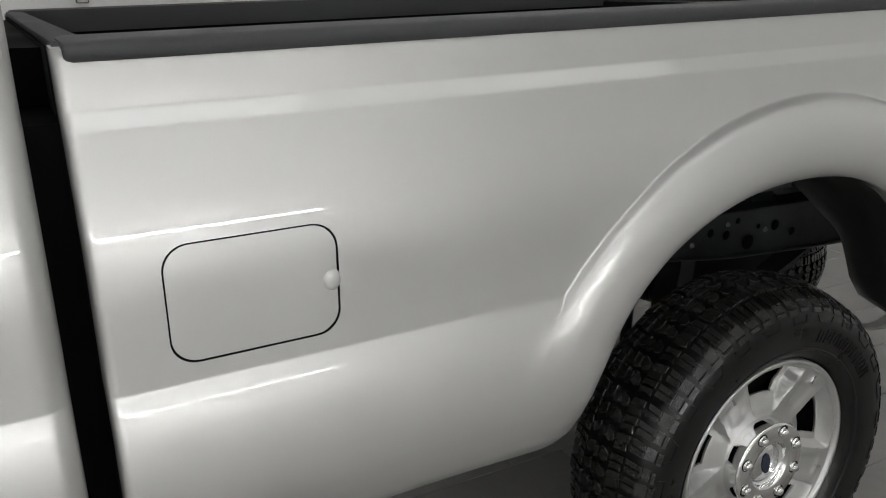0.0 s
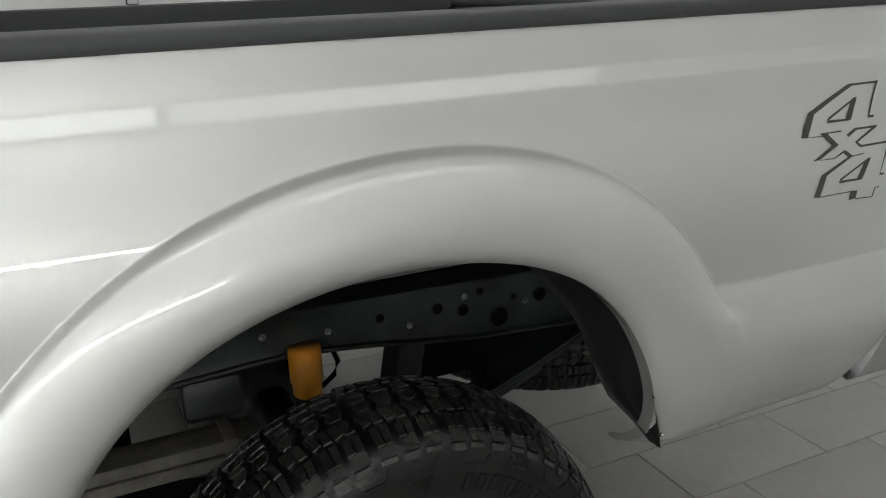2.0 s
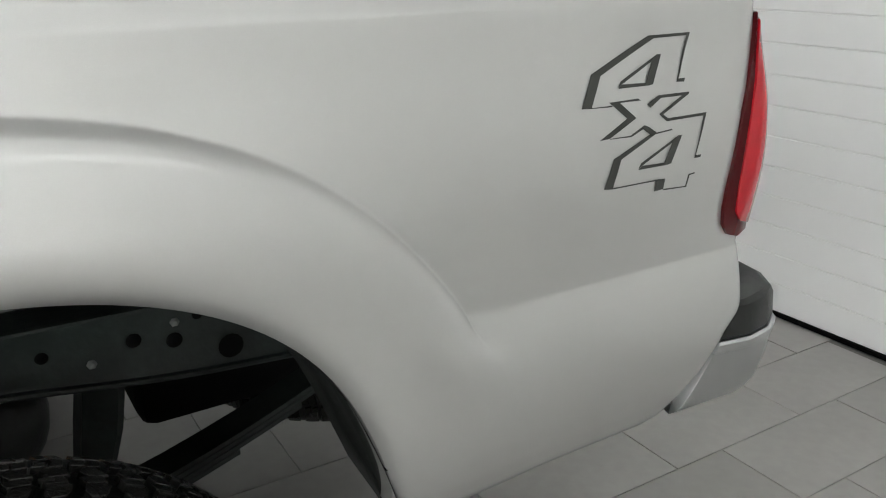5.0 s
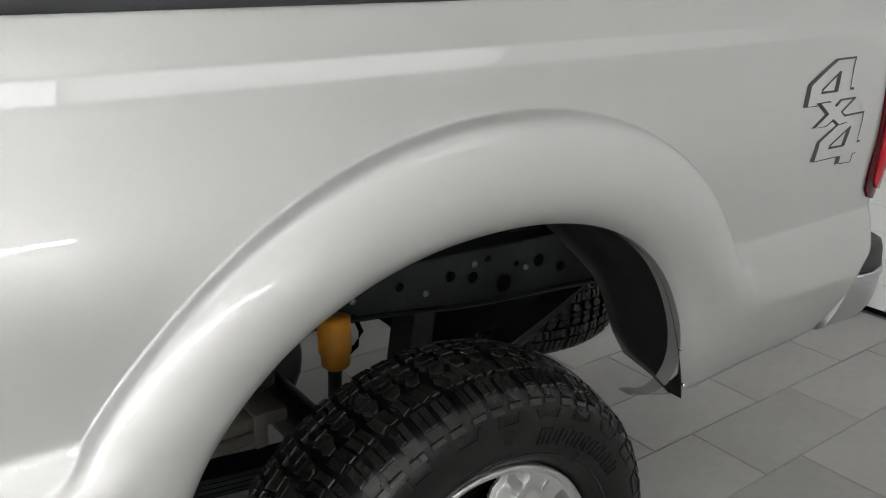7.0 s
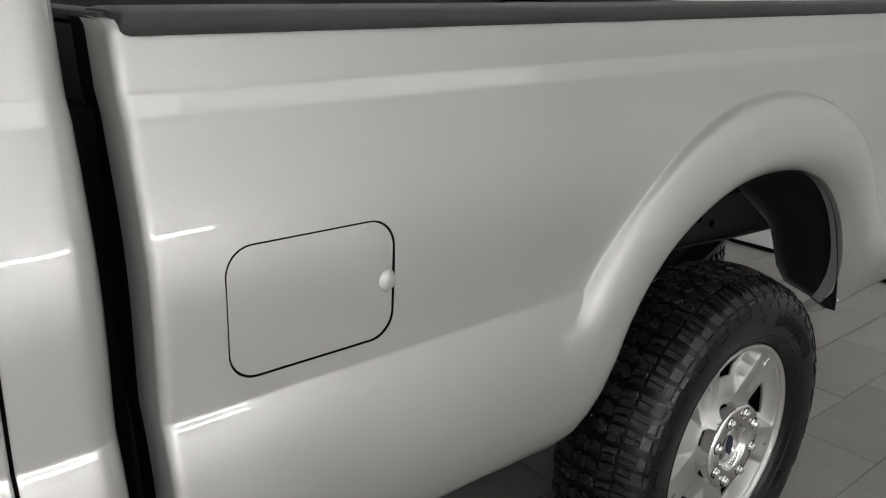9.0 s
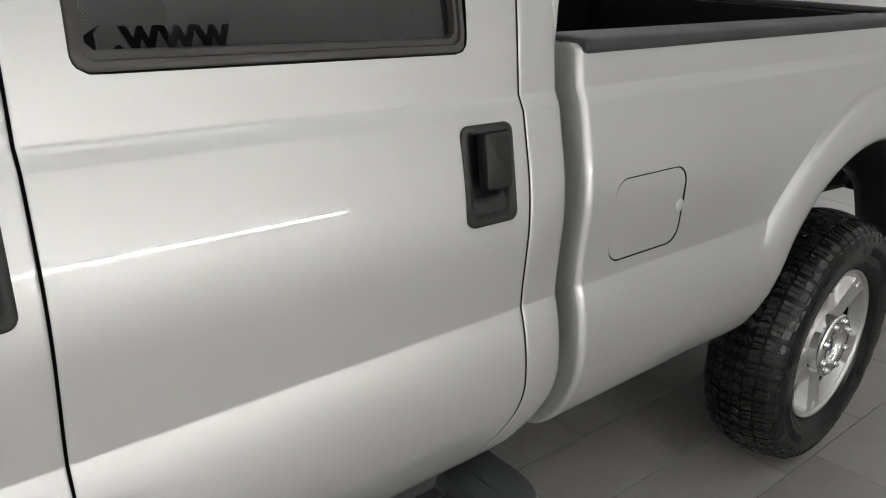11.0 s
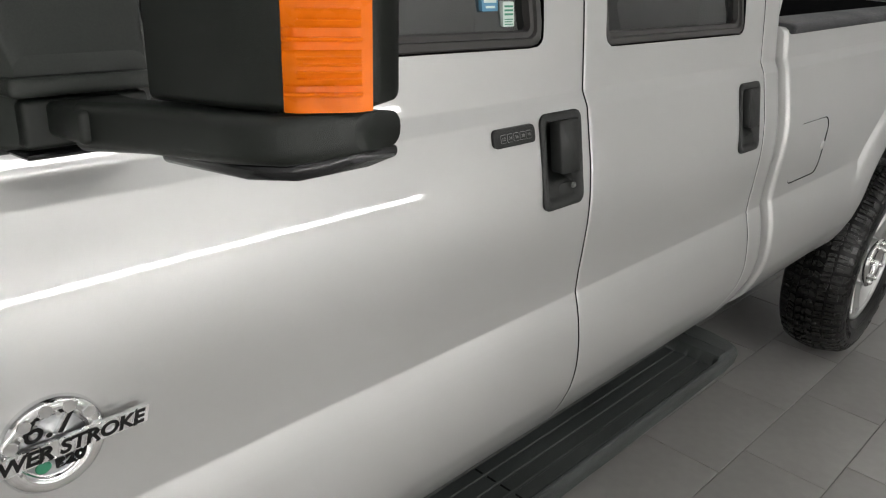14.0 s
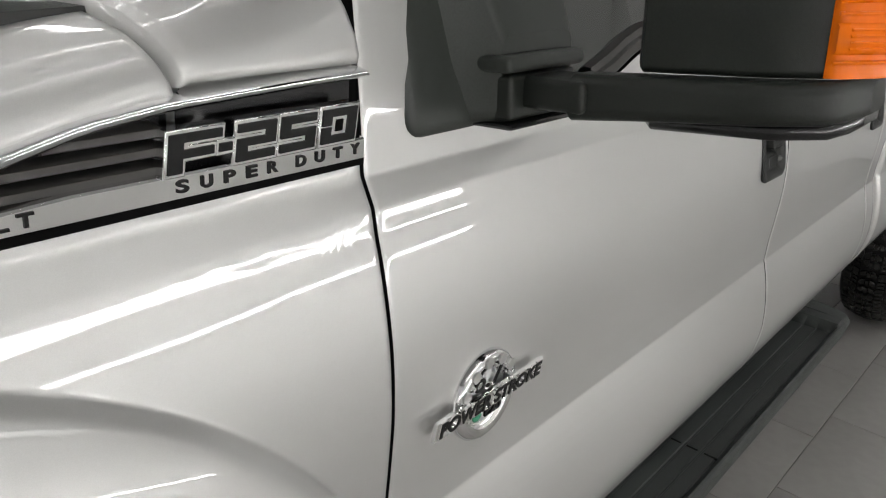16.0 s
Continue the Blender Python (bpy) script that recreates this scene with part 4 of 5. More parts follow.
# ---- under the bed ----
def rail(y0, y1, name="frame_rail"):
    bm = bmesh.new()
    rows = []
    for x in spread(-4.3, 1.05, 0.03):
        zl = float(np.mean([np.interp(x + d, [-1.4, -0.8, -0.35, -0.05, 0.1, 0.2, 0.34, 0.5, 0.7, 1.05], [0.595, 0.63, 0.715, 0.731, 0.717, 0.700, 0.681, 0.670, 0.655, 0.64]) for d in spread(-0.06, 0.06, 0.02)]))
        zh = float(np.interp(x, [-1.4, -0.5, 0.0, 0.3, 1.05], [0.745, 0.815, 0.817, 0.811, 0.79]))
        rows.append([bm.verts.new((x, y, z)) for y, z in ((y1, zl - 0.004), (y0 - 0.010, zl - 0.004), (y0 - 0.012, zl), (y0 - 0.010, zl + 0.004), (y0 - 0.002, zl + 0.006), (y0, zl + 0.012), (y0 + 0.004, (zl + zh) / 2), (y0, zh - 0.012), (y0 - 0.002, zh - 0.006), (y0 - 0.010, zh - 0.003), (y0 - 0.010, zh + 0.002), (y1, zh + 0.002))])
    grid_faces(bm, rows, close_v=True)
    sharp_by_angle(bm, 40)
    return part(name, bm, FRAMESTEEL, truck, "black waxed steel frame rail")


fr = rail(0.455, 0.53)
mirrored(fr)
# near-black discs on the rail paint the shade inside the holes
hole = lathe([(0.0, -0.001), (0.010, -0.001), (0.012, 0.001)], 14)
hole_ob = None
for x, z, s in ((0.371, 0.780, 0.7), (0.456, 0.752, 0.6), (0.331, 0.745, 1.1), (0.421, 0.711, 1.8), (0.14, 0.765, 0.8), (0.525, 0.745, 1.3), (-0.2, 0.775, 1.0), (-0.35, 0.765, 1.2), (0.60, 0.715, 1.0), (0.27, 0.760, 1.0)):
    if hole_ob is None:
        hole_ob = part("bolt_hole", hole, GAP, fr)
        o = hole_ob
    else:
        o = hole_ob.copy()
        scene.collection.objects.link(o)
    o.parent = fr
    o.location, o.scale = (x, 0.4535, z), (s, 1, s)
bolt = lathe([(0.0, -0.005), (0.004, -0.005), (0.005, -0.003), (0.005, 0.0), (0.008, 0.0), (0.008, 0.002)], 6)
bolt_ob = None
for x, z in ((0.206, 0.736), (0.487, 0.737), (0.03, 0.76), (-0.1, 0.775), (0.335, 0.775)):
    if bolt_ob is None:
        bolt_ob = part("frame_bolt", bolt, UNDERGREY, fr, "grey bolt head")
        o = bolt_ob
    else:
        o = bolt_ob.copy()
        scene.collection.objects.link(o)
    o.parent = fr
    o.location = (x, 0.455, z)

part("bed_underside", box_bm(BED_F + 0.05, 1.02, 0.49, 1.51, 0.835, 0.858), UNDERGREY, truck, "bare grey bed underside", smooth=False)
for x in (-0.95, -0.45, 0.52, 0.9):
    part("cross_sill", box_bm(x - 0.045, x + 0.045, 0.50, 1.50, 0.80, 0.834, bev=0.006), FRAMESTEEL, truck)
# damper and its mount
damper = part("damper", lathe([(0.0, -0.046), (0.022, -0.046), (0.028, -0.040), (0.029, -0.018), (0.032, -0.012), (0.032, 0.055), (0.0, 0.055)], 28), ORANGE, truck, "orange painted damper")
damper.matrix_basis = pose(-0.029, 0.425, 0.696, 88, 0, 3)
part("damper_rod", tube([(-0.03, 0.427, 0.64), (-0.034, 0.435, 0.36)], 0.014, 14), FRAMESTEEL, truck)
part("brake_hose", tube([(0.012, 0.47, 0.75), (0.034, 0.455, 0.725), (0.044, 0.45, 0.695), (0.036, 0.455, 0.665), (0.012, 0.465, 0.64), (-0.02, 0.48, 0.62)], 0.0055, 8), GAP, truck)
part("rear_axle", tube([(0, 0.2, 0.405), (0, 1.8, 0.405)], 0.05, 20), FRAMESTEEL, truck)
bm = bmesh.new()
bmesh.ops.create_uvsphere(bm, u_segments=24, v_segments=14, radius=0.17)
for v in bm.verts:
    v.co = Vector((v.co.x * 1.0, 1.0 + v.co.y * 0.8, 0.405 + v.co.z))
part("differential", bm, FRAMESTEEL, truck)
for q in range(4):
    x0, x1 = -0.66 + 0.1 * q, 0.78 - 0.12 * q
    bm = bmesh.new()
    rows = []
    for x in spread(x0, x1, 0.07):
        zc = 0.440 + 0.225 * (abs(x) / 0.75) ** 1.6 * (1.0 if x > 0 else 0.55) - 0.011 * q
        rows.append([bm.verts.new((x, y, z)) for y, z in ((0.46, zc), (0.53, zc), (0.53, zc + 0.009), (0.46, zc + 0.009))])
    grid_faces(bm, rows, close_v=True)
    sharp_by_angle(bm, 40)
    mirrored(part("leaf_spring", bm, FRAMESTEEL, truck))
for z0, z1, x1 in ((0.551, 0.579, -0.12), (0.520, 0.548, -0.175)):
    mirrored(part("helper_leaf", box_bm(-0.80, x1, 0.452, 0.535, z0, z1, bev=0.006), SPRINGSTEEL, truck, "dusty pale steel spring leaf"))
mirrored(part("spring_clamp", box_bm(-0.192, -0.165, 0.446, 0.541, 0.512, 0.585, bev=0.004), SPRINGSTEEL, truck))
bm = bmesh.new()
grid_faces(bm, [[bm.verts.new((x, y, z)) for x, y in ((x0, 0.47), (x1 - 0.012, 0.47), (x1, 0.482), (x1, 0.55), (x0, 0.55))] for z, x0, x1 in ((0.72, 0.190, 0.254), (0.66, 0.184, 0.250), (0.60, 0.174, 0.240), (0.54, 0.166, 0.222), (0.47, 0.155, 0.198))], close_v=True)
sharp_by_angle(bm, 40)
mirrored(part("bump_stop", bm, FRAMESTEEL, truck, "black tapered axle stop"))
part("spring_hanger_plate", box_bm(-0.26, -0.15, 0.440, 0.450, 0.64, 0.72, bev=0.012), STEP, truck, "smudged pale grey bracket plate")
part("spare_carrier", box_bm(0.28, 0.70, 0.56, 1.44, 0.53, 0.79, bev=0.03), LINER, truck, "black crossmember under the bed")
# tank and undersides take near-black GAP, the shade below painted into their colour
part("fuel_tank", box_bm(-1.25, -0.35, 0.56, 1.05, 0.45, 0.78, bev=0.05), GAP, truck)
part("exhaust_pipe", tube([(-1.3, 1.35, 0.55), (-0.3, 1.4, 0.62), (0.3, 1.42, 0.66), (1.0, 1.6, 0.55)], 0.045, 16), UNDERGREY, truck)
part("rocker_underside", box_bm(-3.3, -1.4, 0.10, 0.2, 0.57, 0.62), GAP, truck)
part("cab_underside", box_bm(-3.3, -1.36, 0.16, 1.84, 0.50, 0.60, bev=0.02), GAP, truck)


def liner():
    # the rear half of the wheel house, pressed from black plastic
    bm = bmesh.new()
    rows = []
    for k in range(37):
        a = radians(104 - k * 2.64)
        wide = float(np.interp(math.degrees(a), (9, 11, 14, 19, 34, 42, 55), (0.03, 0.055, 0.14, 0.165, 0.178, 0.230, 0.265)))
        row = []
        for t, dr in ((0.0, 0.0), (0.03, 0.004), (0.10, 0.012), (0.3, 0.012), (0.42, 0.006), (0.55, 0.012), (0.86, 0.012), (0.95, 0.006), (1.0, -0.006)):
            rr = arch_radius(REAR_ARCH[2], math.cos(a), math.sin(a)) - 0.002 + dr * wide / 0.25
            row.append(bm.verts.new((REAR_ARCH[0] + rr * math.cos(a), 0.0 + wide * t + 0.012, REAR_ARCH[1] + rr * math.sin(a))))
        rows.append(row)
    grid_faces(bm, rows)
    return bm


mirrored(part("wheel_house_liner", liner(), PLASTIC, truck, "black plastic wheel house liner"))
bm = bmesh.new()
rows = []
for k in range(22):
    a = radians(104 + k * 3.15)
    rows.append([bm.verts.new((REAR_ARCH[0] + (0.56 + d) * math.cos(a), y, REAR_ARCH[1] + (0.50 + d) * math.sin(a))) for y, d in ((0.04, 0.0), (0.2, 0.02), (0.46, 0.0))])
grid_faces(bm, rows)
# near-black colour stands in for shade in the front of the wheel house
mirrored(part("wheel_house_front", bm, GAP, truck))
for x, y, z in ((0.480, 0.009, 0.712), (0.504, 0.026, 0.629)):
    bm = lathe([(0.0, -0.003), (0.0035, -0.002), (0.0045, 0.0)], 10)
    for v in bm.verts:
        v.co = Vector((x - 0.006 + v.co.y, 0.012 + v.co.x, z + v.co.z))
    part("rivet", bm, CHROME, bed)

# ---- bed tail ----
def lamp_y(x, z):
    return prof(bed_unz(x, z)) + 0.05 * max(0.0, (x - 1.095) / 0.07) ** 2


LAMP = [(1.134, 1.243), (1.119, 1.216), (1.098, 1.170), (1.078, 1.110), (1.064, 1.045), (1.056, 0.990), (1.055, 0.960), (1.059, 0.935), (1.072, 0.918), (1.095, 0.911), (1.130, 0.914), (1.148, 0.928), (1.153, 0.975), (1.157, 1.05), (1.160, 1.12), (1.163, 1.19), (1.161, 1.230), (1.150, 1.244)]
lamp = part("tail_lamp", surface_cap(LAMP, lamp_y, rings=8, lift=-0.006, crown=0.004), DARKRED, truck, "tall red tail lamp with a dark border")
LENS = [(1.136, 1.232), (1.117, 1.195), (1.101, 1.148), (1.087, 1.095), (1.079, 1.045), (1.076, 0.995), (1.079, 0.955), (1.092, 0.938), (1.118, 0.930), (1.136, 0.934), (1.143, 0.955), (1.148, 1.01), (1.152, 1.08), (1.156, 1.15), (1.158, 1.21), (1.154, 1.236)]
part("red_lens", surface_cap(LENS, lamp_y, rings=8, lift=-0.011, crown=0.009), REDLENS, lamp, "bright red lens")

# decal: dark vinyl pieces, in millimetres along the side and up from the left foot of the upper figure
UPPER = [[(-4, -4), (17, 37), (122, 80), (203, 81), (200, 77), (133, 76), (33, 34), (13, -5)], [(203, 80), (176, 21), (189, 21), (186, 16), (171, 17), (197, 79)], [(-4, -4), (49, -4), (49, -6), (13, -5)]]
TRIANGLE = [[(62, 17), (67, 25), (138, 55), (126, 46), (69, 21)], [(138, 55), (146, 55), (126, 17), (112, 20), (126, 46)], [(62, 16), (69, 21), (112, 20), (126, 17), (119, 16)]]
CROSS = [[(44, 0), (96, 1), (101, -2), (63, -2), (91, -24), (42, -46), (24, -47), (74, -23)], [(42, -46), (79, -46), (105, -35), (112, -37), (129, -47), (159, -45), (159, -47), (129, -49), (117, -49), (103, -40), (81, -48), (42, -47)],
         [(112, -8), (134, 2), (195, 2), (194, -1), (142, -24), (151, -30), (229, -29), (226, -33), (148, -34), (134, -23), (179, -2), (139, -2), (118, -13)]]
LOWER = [[(34, -113), (49, -74), (121, -46), (129, -48), (63, -76), (50, -114)], [(229, -29), (209, -88), (220, -88), (219, -92), (206, -92), (223, -31)], [(34, -113), (50, -113), (132, -113), (133, -115), (51, -115)],
         [(132, -113), (150, -114), (148, -129), (130, -130)], [(148, -129), (193, -131), (196, -133), (148, -131)], [(193, -131), (197, -114), (200, -116), (196, -133)], [(197, -114), (210, -113), (211, -115), (200, -116)]]
bm = bmesh.new()
for piece in UPPER + TRIANGLE + CROSS + LOWER + [[(u + 33, v - 110.5) for u, v in q] for q in TRIANGLE]:
    vs = []
    for k, (u, v) in enumerate(piece):
        nu, nv = piece[(k + 1) % len(piece)]
        steps = max(1, int(math.hypot(nu - u, nv - v) / 20))
        for q in range(steps):
            X, Z = 0.772 + (u + (nu - u) * q / steps) / 1000, 1.142 + (v + (nv - v) * q / steps) / 1000
            vs.append(bm.verts.new((X, bed_y(X, bed_unz(X, Z)) - 0.0011, Z)))
    bm.faces.new(vs)
bmesh.ops.triangulate(bm, faces=bm.faces[:])
part("decal", bm, DECAL, bed, "dark outlined 4x4 decal", smooth=True)

# rear bumper
PLAN = [(1.090, 0.030), (1.098, 0.006), (1.15, -0.004), (1.205, 0.004), (1.255, 0.030), (1.292, 0.080), (1.312, 0.16), (1.320, 0.6), (1.323, 1.0)]
PLAN = PLAN + [(x, 2 * Y_MID - y) for x, y in reversed(PLAN[:-1])]


def swept(section, name, mat, label, first=0):
    bm = bmesh.new()
    rows = []
    n = len(PLAN)
    for i, (x, y) in enumerate(PLAN):
        a, b = Vector(PLAN[max(0, i - 1)]), Vector(PLAN[min(n - 1, i + 1)])
        t = (b - a).normalized()
        nx, ny = t.y, -t.x
        end = min(i, n - 1 - i)
        rows.append([bm.verts.new((x + nx * o - (0.62 * max(0, 0.74 - z) if end < 2 else 0.0), y + ny * o, z)) for o, z in section])
    grid_faces(bm, rows)
    for r in (rows[0], rows[-1]):
        bm.faces.new(r)
    sharp_by_angle(bm, 35)
    return part(name, bm, mat, truck, label)


swept([(-0.12, 0.735), (-0.060, 0.778), (-0.016, 0.787), (-0.005, 0.782), (0.0, 0.772), (0.004, 0.731), (-0.12, 0.731)], "bumper_pad", PLASTIC, "black plastic bumper step pad")
swept([(-0.09, 0.7275), (0.006, 0.728), (0.010, 0.724), (0.010, 0.712), (0.005, 0.708), (0.004, 0.685), (0.0, 0.655), (-0.007, 0.628), (-0.018, 0.608), (-0.036, 0.595), (-0.09, 0.588)], "chrome_bumper", BUMPERCHROME, "chrome rear bumper")

# added near-black box paints the shade between bed side and bumper
part("bumper_gap", box_bm(0.99, 1.19, 0.055, 0.09, 0.60, 0.80), GAP, truck)

# ---- cab details ----
def handle(outline, parent, lock):
    x0, x1 = min(p[0] for p in outline), max(p[0] for p in outline)
    z0, z1 = min(p[1] for p in outline), max(p[1] for p in outline)
    w, h = x1 - x0, z1 - z0
    ya, yb = prof(z0), prof(z1)
    flat = lambda z: ya + (yb - ya) * (z - z0) / h
    e = bmesh.new()
    big, small = inset(outline, -0.003), inset(outline, 0.009)
    n = len(outline)
    loops = []
    for o, lift in ((big, 0.002), (big, -0.002), (inset(outline, 0.001), -0.004), (small, -0.0025), (inset(outline, 0.012), 0.004)):
        loops.append([e.verts.new((x, 0.5 * (side_y(x, z) + flat(z)) - 0.0025 + lift, z)) for x, z in o])
    # dish: a scoop that runs under the lever
    for t in (0.97, 0.92, 0.86, 0.78, 0.68, 0.55, 0.4, 0.25, 0.1):
        cx, cz = (x0 + x1) / 2, (z0 + z1) / 2
        row = []
        for x, z in inset(outline, 0.012):
            X, Z = cx + (x - cx) * t, cz + (z - cz) * t
            u, v = (X - x0) / w, (Z - z0) / h
            g = ease((u - 0.06) / 0.42) * ease((v - 0.22) / 0.12) * ease((0.965 - u) / 0.03) * ease((0.975 - v) / 0.03)
            row.append(e.verts.new((X, flat(Z) + 0.003 + 0.030 * g, Z)))
        loops.append(row)
    for a, b in zip(loops, loops[1:]):
        for i in range(n):
            e.faces.new((a[i], a[(i + 1) % n], b[(i + 1) % n], b[i]))
    e.faces.new(loops[-1])
    sharp_by_angle(e, 60)
    bez = part("door_handle", e, PLASTIC, parent, "black recessed door handle")
    # lever
    L = rounded(x0 + 0.43 * w, x0 + 0.935 * w, z0 + 0.345 * h, z0 + 0.93 * h, 0.006, 4)
    bm = bmesh.new()
    ls = []
    for o, lift in ((L, 0.020), (L, 0.0005), (inset(L, 0.002), -0.0015)):
        ls.append([bm.verts.new((x, flat(z) - 0.004 + lift - 0.004 * (x - x0) / w, z)) for x, z in o])
    for a, b in zip(ls, ls[1:]):
        for i in range(len(L)):
            bm.faces.new((a[i], a[(i + 1) % len(L)], b[(i + 1) % len(L)], b[i]))
    bm.faces.new(ls[-1])
    sharp_by_angle(bm, 50)
    part("lever", bm, PLASTIC, bez)
    P = rounded(x0 + 0.47 * w, x0 + 0.93 * w, z0 + 0.075 * h, z0 + 0.225 * h, 0.008, 4)
    part("lower_pad", surface_cap(P, lambda x, z: flat(z), rings=3, lift=0.0027), PLASTIC, bez)
    if lock:
        bm = lathe([(0.0, -0.004), (0.0035, -0.004), (0.0045, -0.003), (0.0055, 0.0)], 18)
        for v in bm.verts:
            v.co += Vector((x0 + 0.745 * w, side_y(-2.2439, z0 + 0.2 * h) - 0.002, z0 + 0.2 * h))
        part("lock_cylinder", bm, UNDERGREY, bez, "small grey metal key lock")
    return bez


mirrored(handle(HF, front_door, True))
mirrored(handle(HR, rear_door, False))

key_plane = lambda z: prof(1.2155) + 0.30 * (z - 1.2155)
KP = rounded(-2.4650, -2.3632, 1.2020, 1.2290, 0.008, 5)
pad = part("keypad", surface_cap(KP, lambda x, z: key_plane(z), rings=4, lift=-0.005), PLASTIC, front_door, "black door entry keypad")
for k, digits in enumerate(("1 2", "3 4", "5 6", "7 8", "9 0")):
    kx, kz = -2.4426 + 0.0156 * k, 1.2150
    ky = lambda x, z: key_plane(z) - 0.0056
    O = rounded(kx - 0.0065, kx + 0.0065, kz - 0.0062, kz + 0.0062, 0.002, 3)
    key = part("key", surface_cap(O, ky, rings=2, lift=0.0), KEYGREY, pad)
    part("key_face", surface_cap(inset(O, 0.0007), ky, rings=2, lift=-0.0005), PLASTIC, key)
    bm = text_mesh(digits.replace(" ", ""), 0.0068, 0.0002, 0.0070)
    for v in bm.verts:
        v.co = Vector((kx + v.co.x, ky(0, kz + v.co.y) - 0.0009 + v.co.z, kz + v.co.y))
    part("digits", bm, KEYGREY, key, smooth=False)

# window stickers
stick_y = lambda x, z: prof(z) + 0.0195
def sticker(x0, x1, z0, z1, mat, label, lines):
    ob = part("sticker", surface_cap(rounded(x0, x1, z0, z1, 0.002, 3), stick_y, rings=2), mat, front_door, label)
    for (a, b, c, d) in lines:
        bm = bmesh.new()
        f = [bm.verts.new((x0 + (x1 - x0) * u, stick_y(0, z0 + (z1 - z0) * v) - 0.0006, z0 + (z1 - z0) * v)) for u, v in ((a, c), (b, c), (b, d), (a, d))]
        bm.faces.new(f)
        part("print_bar", bm, LABELGREEN if mat is LABELWHITE else LABELWHITE, ob, smooth=False)


sticker(-2.3966, -2.3701, 1.370, 1.406, LABELWHITE, "pale green warning sticker", [(0.1, 0.9, 0.78, 0.86), (0.1, 0.9, 0.62, 0.70), (0.1, 0.9, 0.46, 0.54), (0.1, 0.9, 0.28, 0.32), (0.1, 0.8, 0.18, 0.22), (0.1, 0.9, 0.08, 0.12)])
sticker(-2.4454, -2.4088, 1.393, 1.415, LABELBLUE, "blue window sticker", [(0.1, 0.9, 0.55, 0.75), (0.2, 0.8, 0.2, 0.35)])

# ---- door badge ----
BX, BZ = -3.1410, 1.0140
by = side_y(BX, BZ)
slope = radians(0.6)
badge = part("engine_badge", lathe([(0.0, -0.0025), (0.034, -0.0025), (0.0355, -0.004), (0.0375, -0.0075), (0.040, -0.0085), (0.048, -0.0085), (0.0515, -0.007), (0.0545, -0.003), (0.0550, 0.002)], 64), CHROME, front_door, "round chrome engine badge with lettering")
badge.location = (BX, by - 0.002, BZ - 0.002)
badge.scale = (0.95, 1.0, 0.95)
ring = bmesh.new()
for k in range(12):
    a = radians(30 * k + 8)
    if 190 < math.degrees(a) < 350:
        continue
    # six-sided studs round the upper rim, a small bead inside each
    hexa = [(math.cos(a) * 0.0455 + 0.0072 * math.cos(a + q * math.pi / 3), math.sin(a) * 0.0455 + 0.0072 * math.sin(a + q * math.pi / 3)) for q in range(6)]
    prism(hexa, 0.0022, lambda u, v, w: (u, -0.0080 - w, v), bm=ring)
    b = a + radians(15)
    prism([(math.cos(b) * 0.0395 + 0.0022 * math.cos(q), math.sin(b) * 0.0395 + 0.0022 * math.sin(q)) for q in (0.0, 1.05, 2.09, 3.14, 4.19, 5.24)], 0.0030, lambda u, v, w: (u, -0.0078 - w, v), bm=ring)
part("gear_teeth", ring, ALLOY, badge, smooth=False)
part("badge_field", lathe([(0.0, -0.0034), (0.0335, -0.0034), (0.0340, -0.002)], 48), BUMPERCHROME, badge, "dull grey badge centre")


def writing(body, size, width, place, mat, parent, name="writing", depth=0.0012, tilt=0.0, shear=0.0, height=1.0, bold=0.0006):
    bm = text_mesh(body, size, depth, width, bold)
    for v in bm.verts:
        x, z = v.co.x + shear * v.co.y, v.co.y * height
        c, s = math.cos(tilt), math.sin(tilt)
        v.co = Vector((place[0] + c * x - s * z, place[1] + v.co.z, place[2] + s * x + c * z))
    return part(name, bm, mat, parent, smooth=False)


bar = prism([(-0.0985, -0.0100), (0.0950, -0.0100), (0.0995, 0.0100), (-0.0935, 0.0100)], 0.0042, lambda u, v, w: (math.cos(slope) * u - math.sin(slope) * v, -0.0085 - w, math.sin(slope) * u + math.cos(slope) * v + 0.001))
plate = part("name_bar", bar, CHROME, badge, smooth=False)
writing("POWER STROKE", 0.0205, 0.186, (0.001, -0.0132, 0.001), CHROME, badge, name="letter_rims", tilt=slope, shear=0.24, height=1.12, depth=0.0012, bold=0.0017)
writing("POWER STROKE", 0.0205, 0.182, (0.001, -0.0146, 0.001), BADGEDARK, badge, tilt=slope, shear=0.24, height=1.05, depth=0.0004, bold=0.0006)
writing("6.7", 0.042, 0.054, (-0.003, -0.0062, 0.0270), CHROME, badge, name="figure_rims", tilt=slope, shear=0.15, depth=0.0024, height=0.95, bold=0.0016)
writing("6.7", 0.042, 0.052, (-0.003, -0.0088, 0.0270), BADGEDARK, badge, tilt=slope, shear=0.15, depth=0.0004, height=0.92, bold=0.0001)
writing("B20", 0.0155, 0.030, (0.014, -0.0052, -0.0215), BADGEDARK, badge, tilt=slope)
bm = bmesh.new()
bmesh.ops.create_uvsphere(bm, u_segments=14, v_segments=8, radius=0.0085)
for v in bm.verts:
    v.co = Vector((-0.013 + v.co.x * 1.0, -0.004 + v.co.y * 0.25, -0.0215 + v.co.z * 0.85))
part("leaf_emblem", bm, GREEN, badge, "green leaf emblem")

# ---- fender vent ----
VY = 0.047
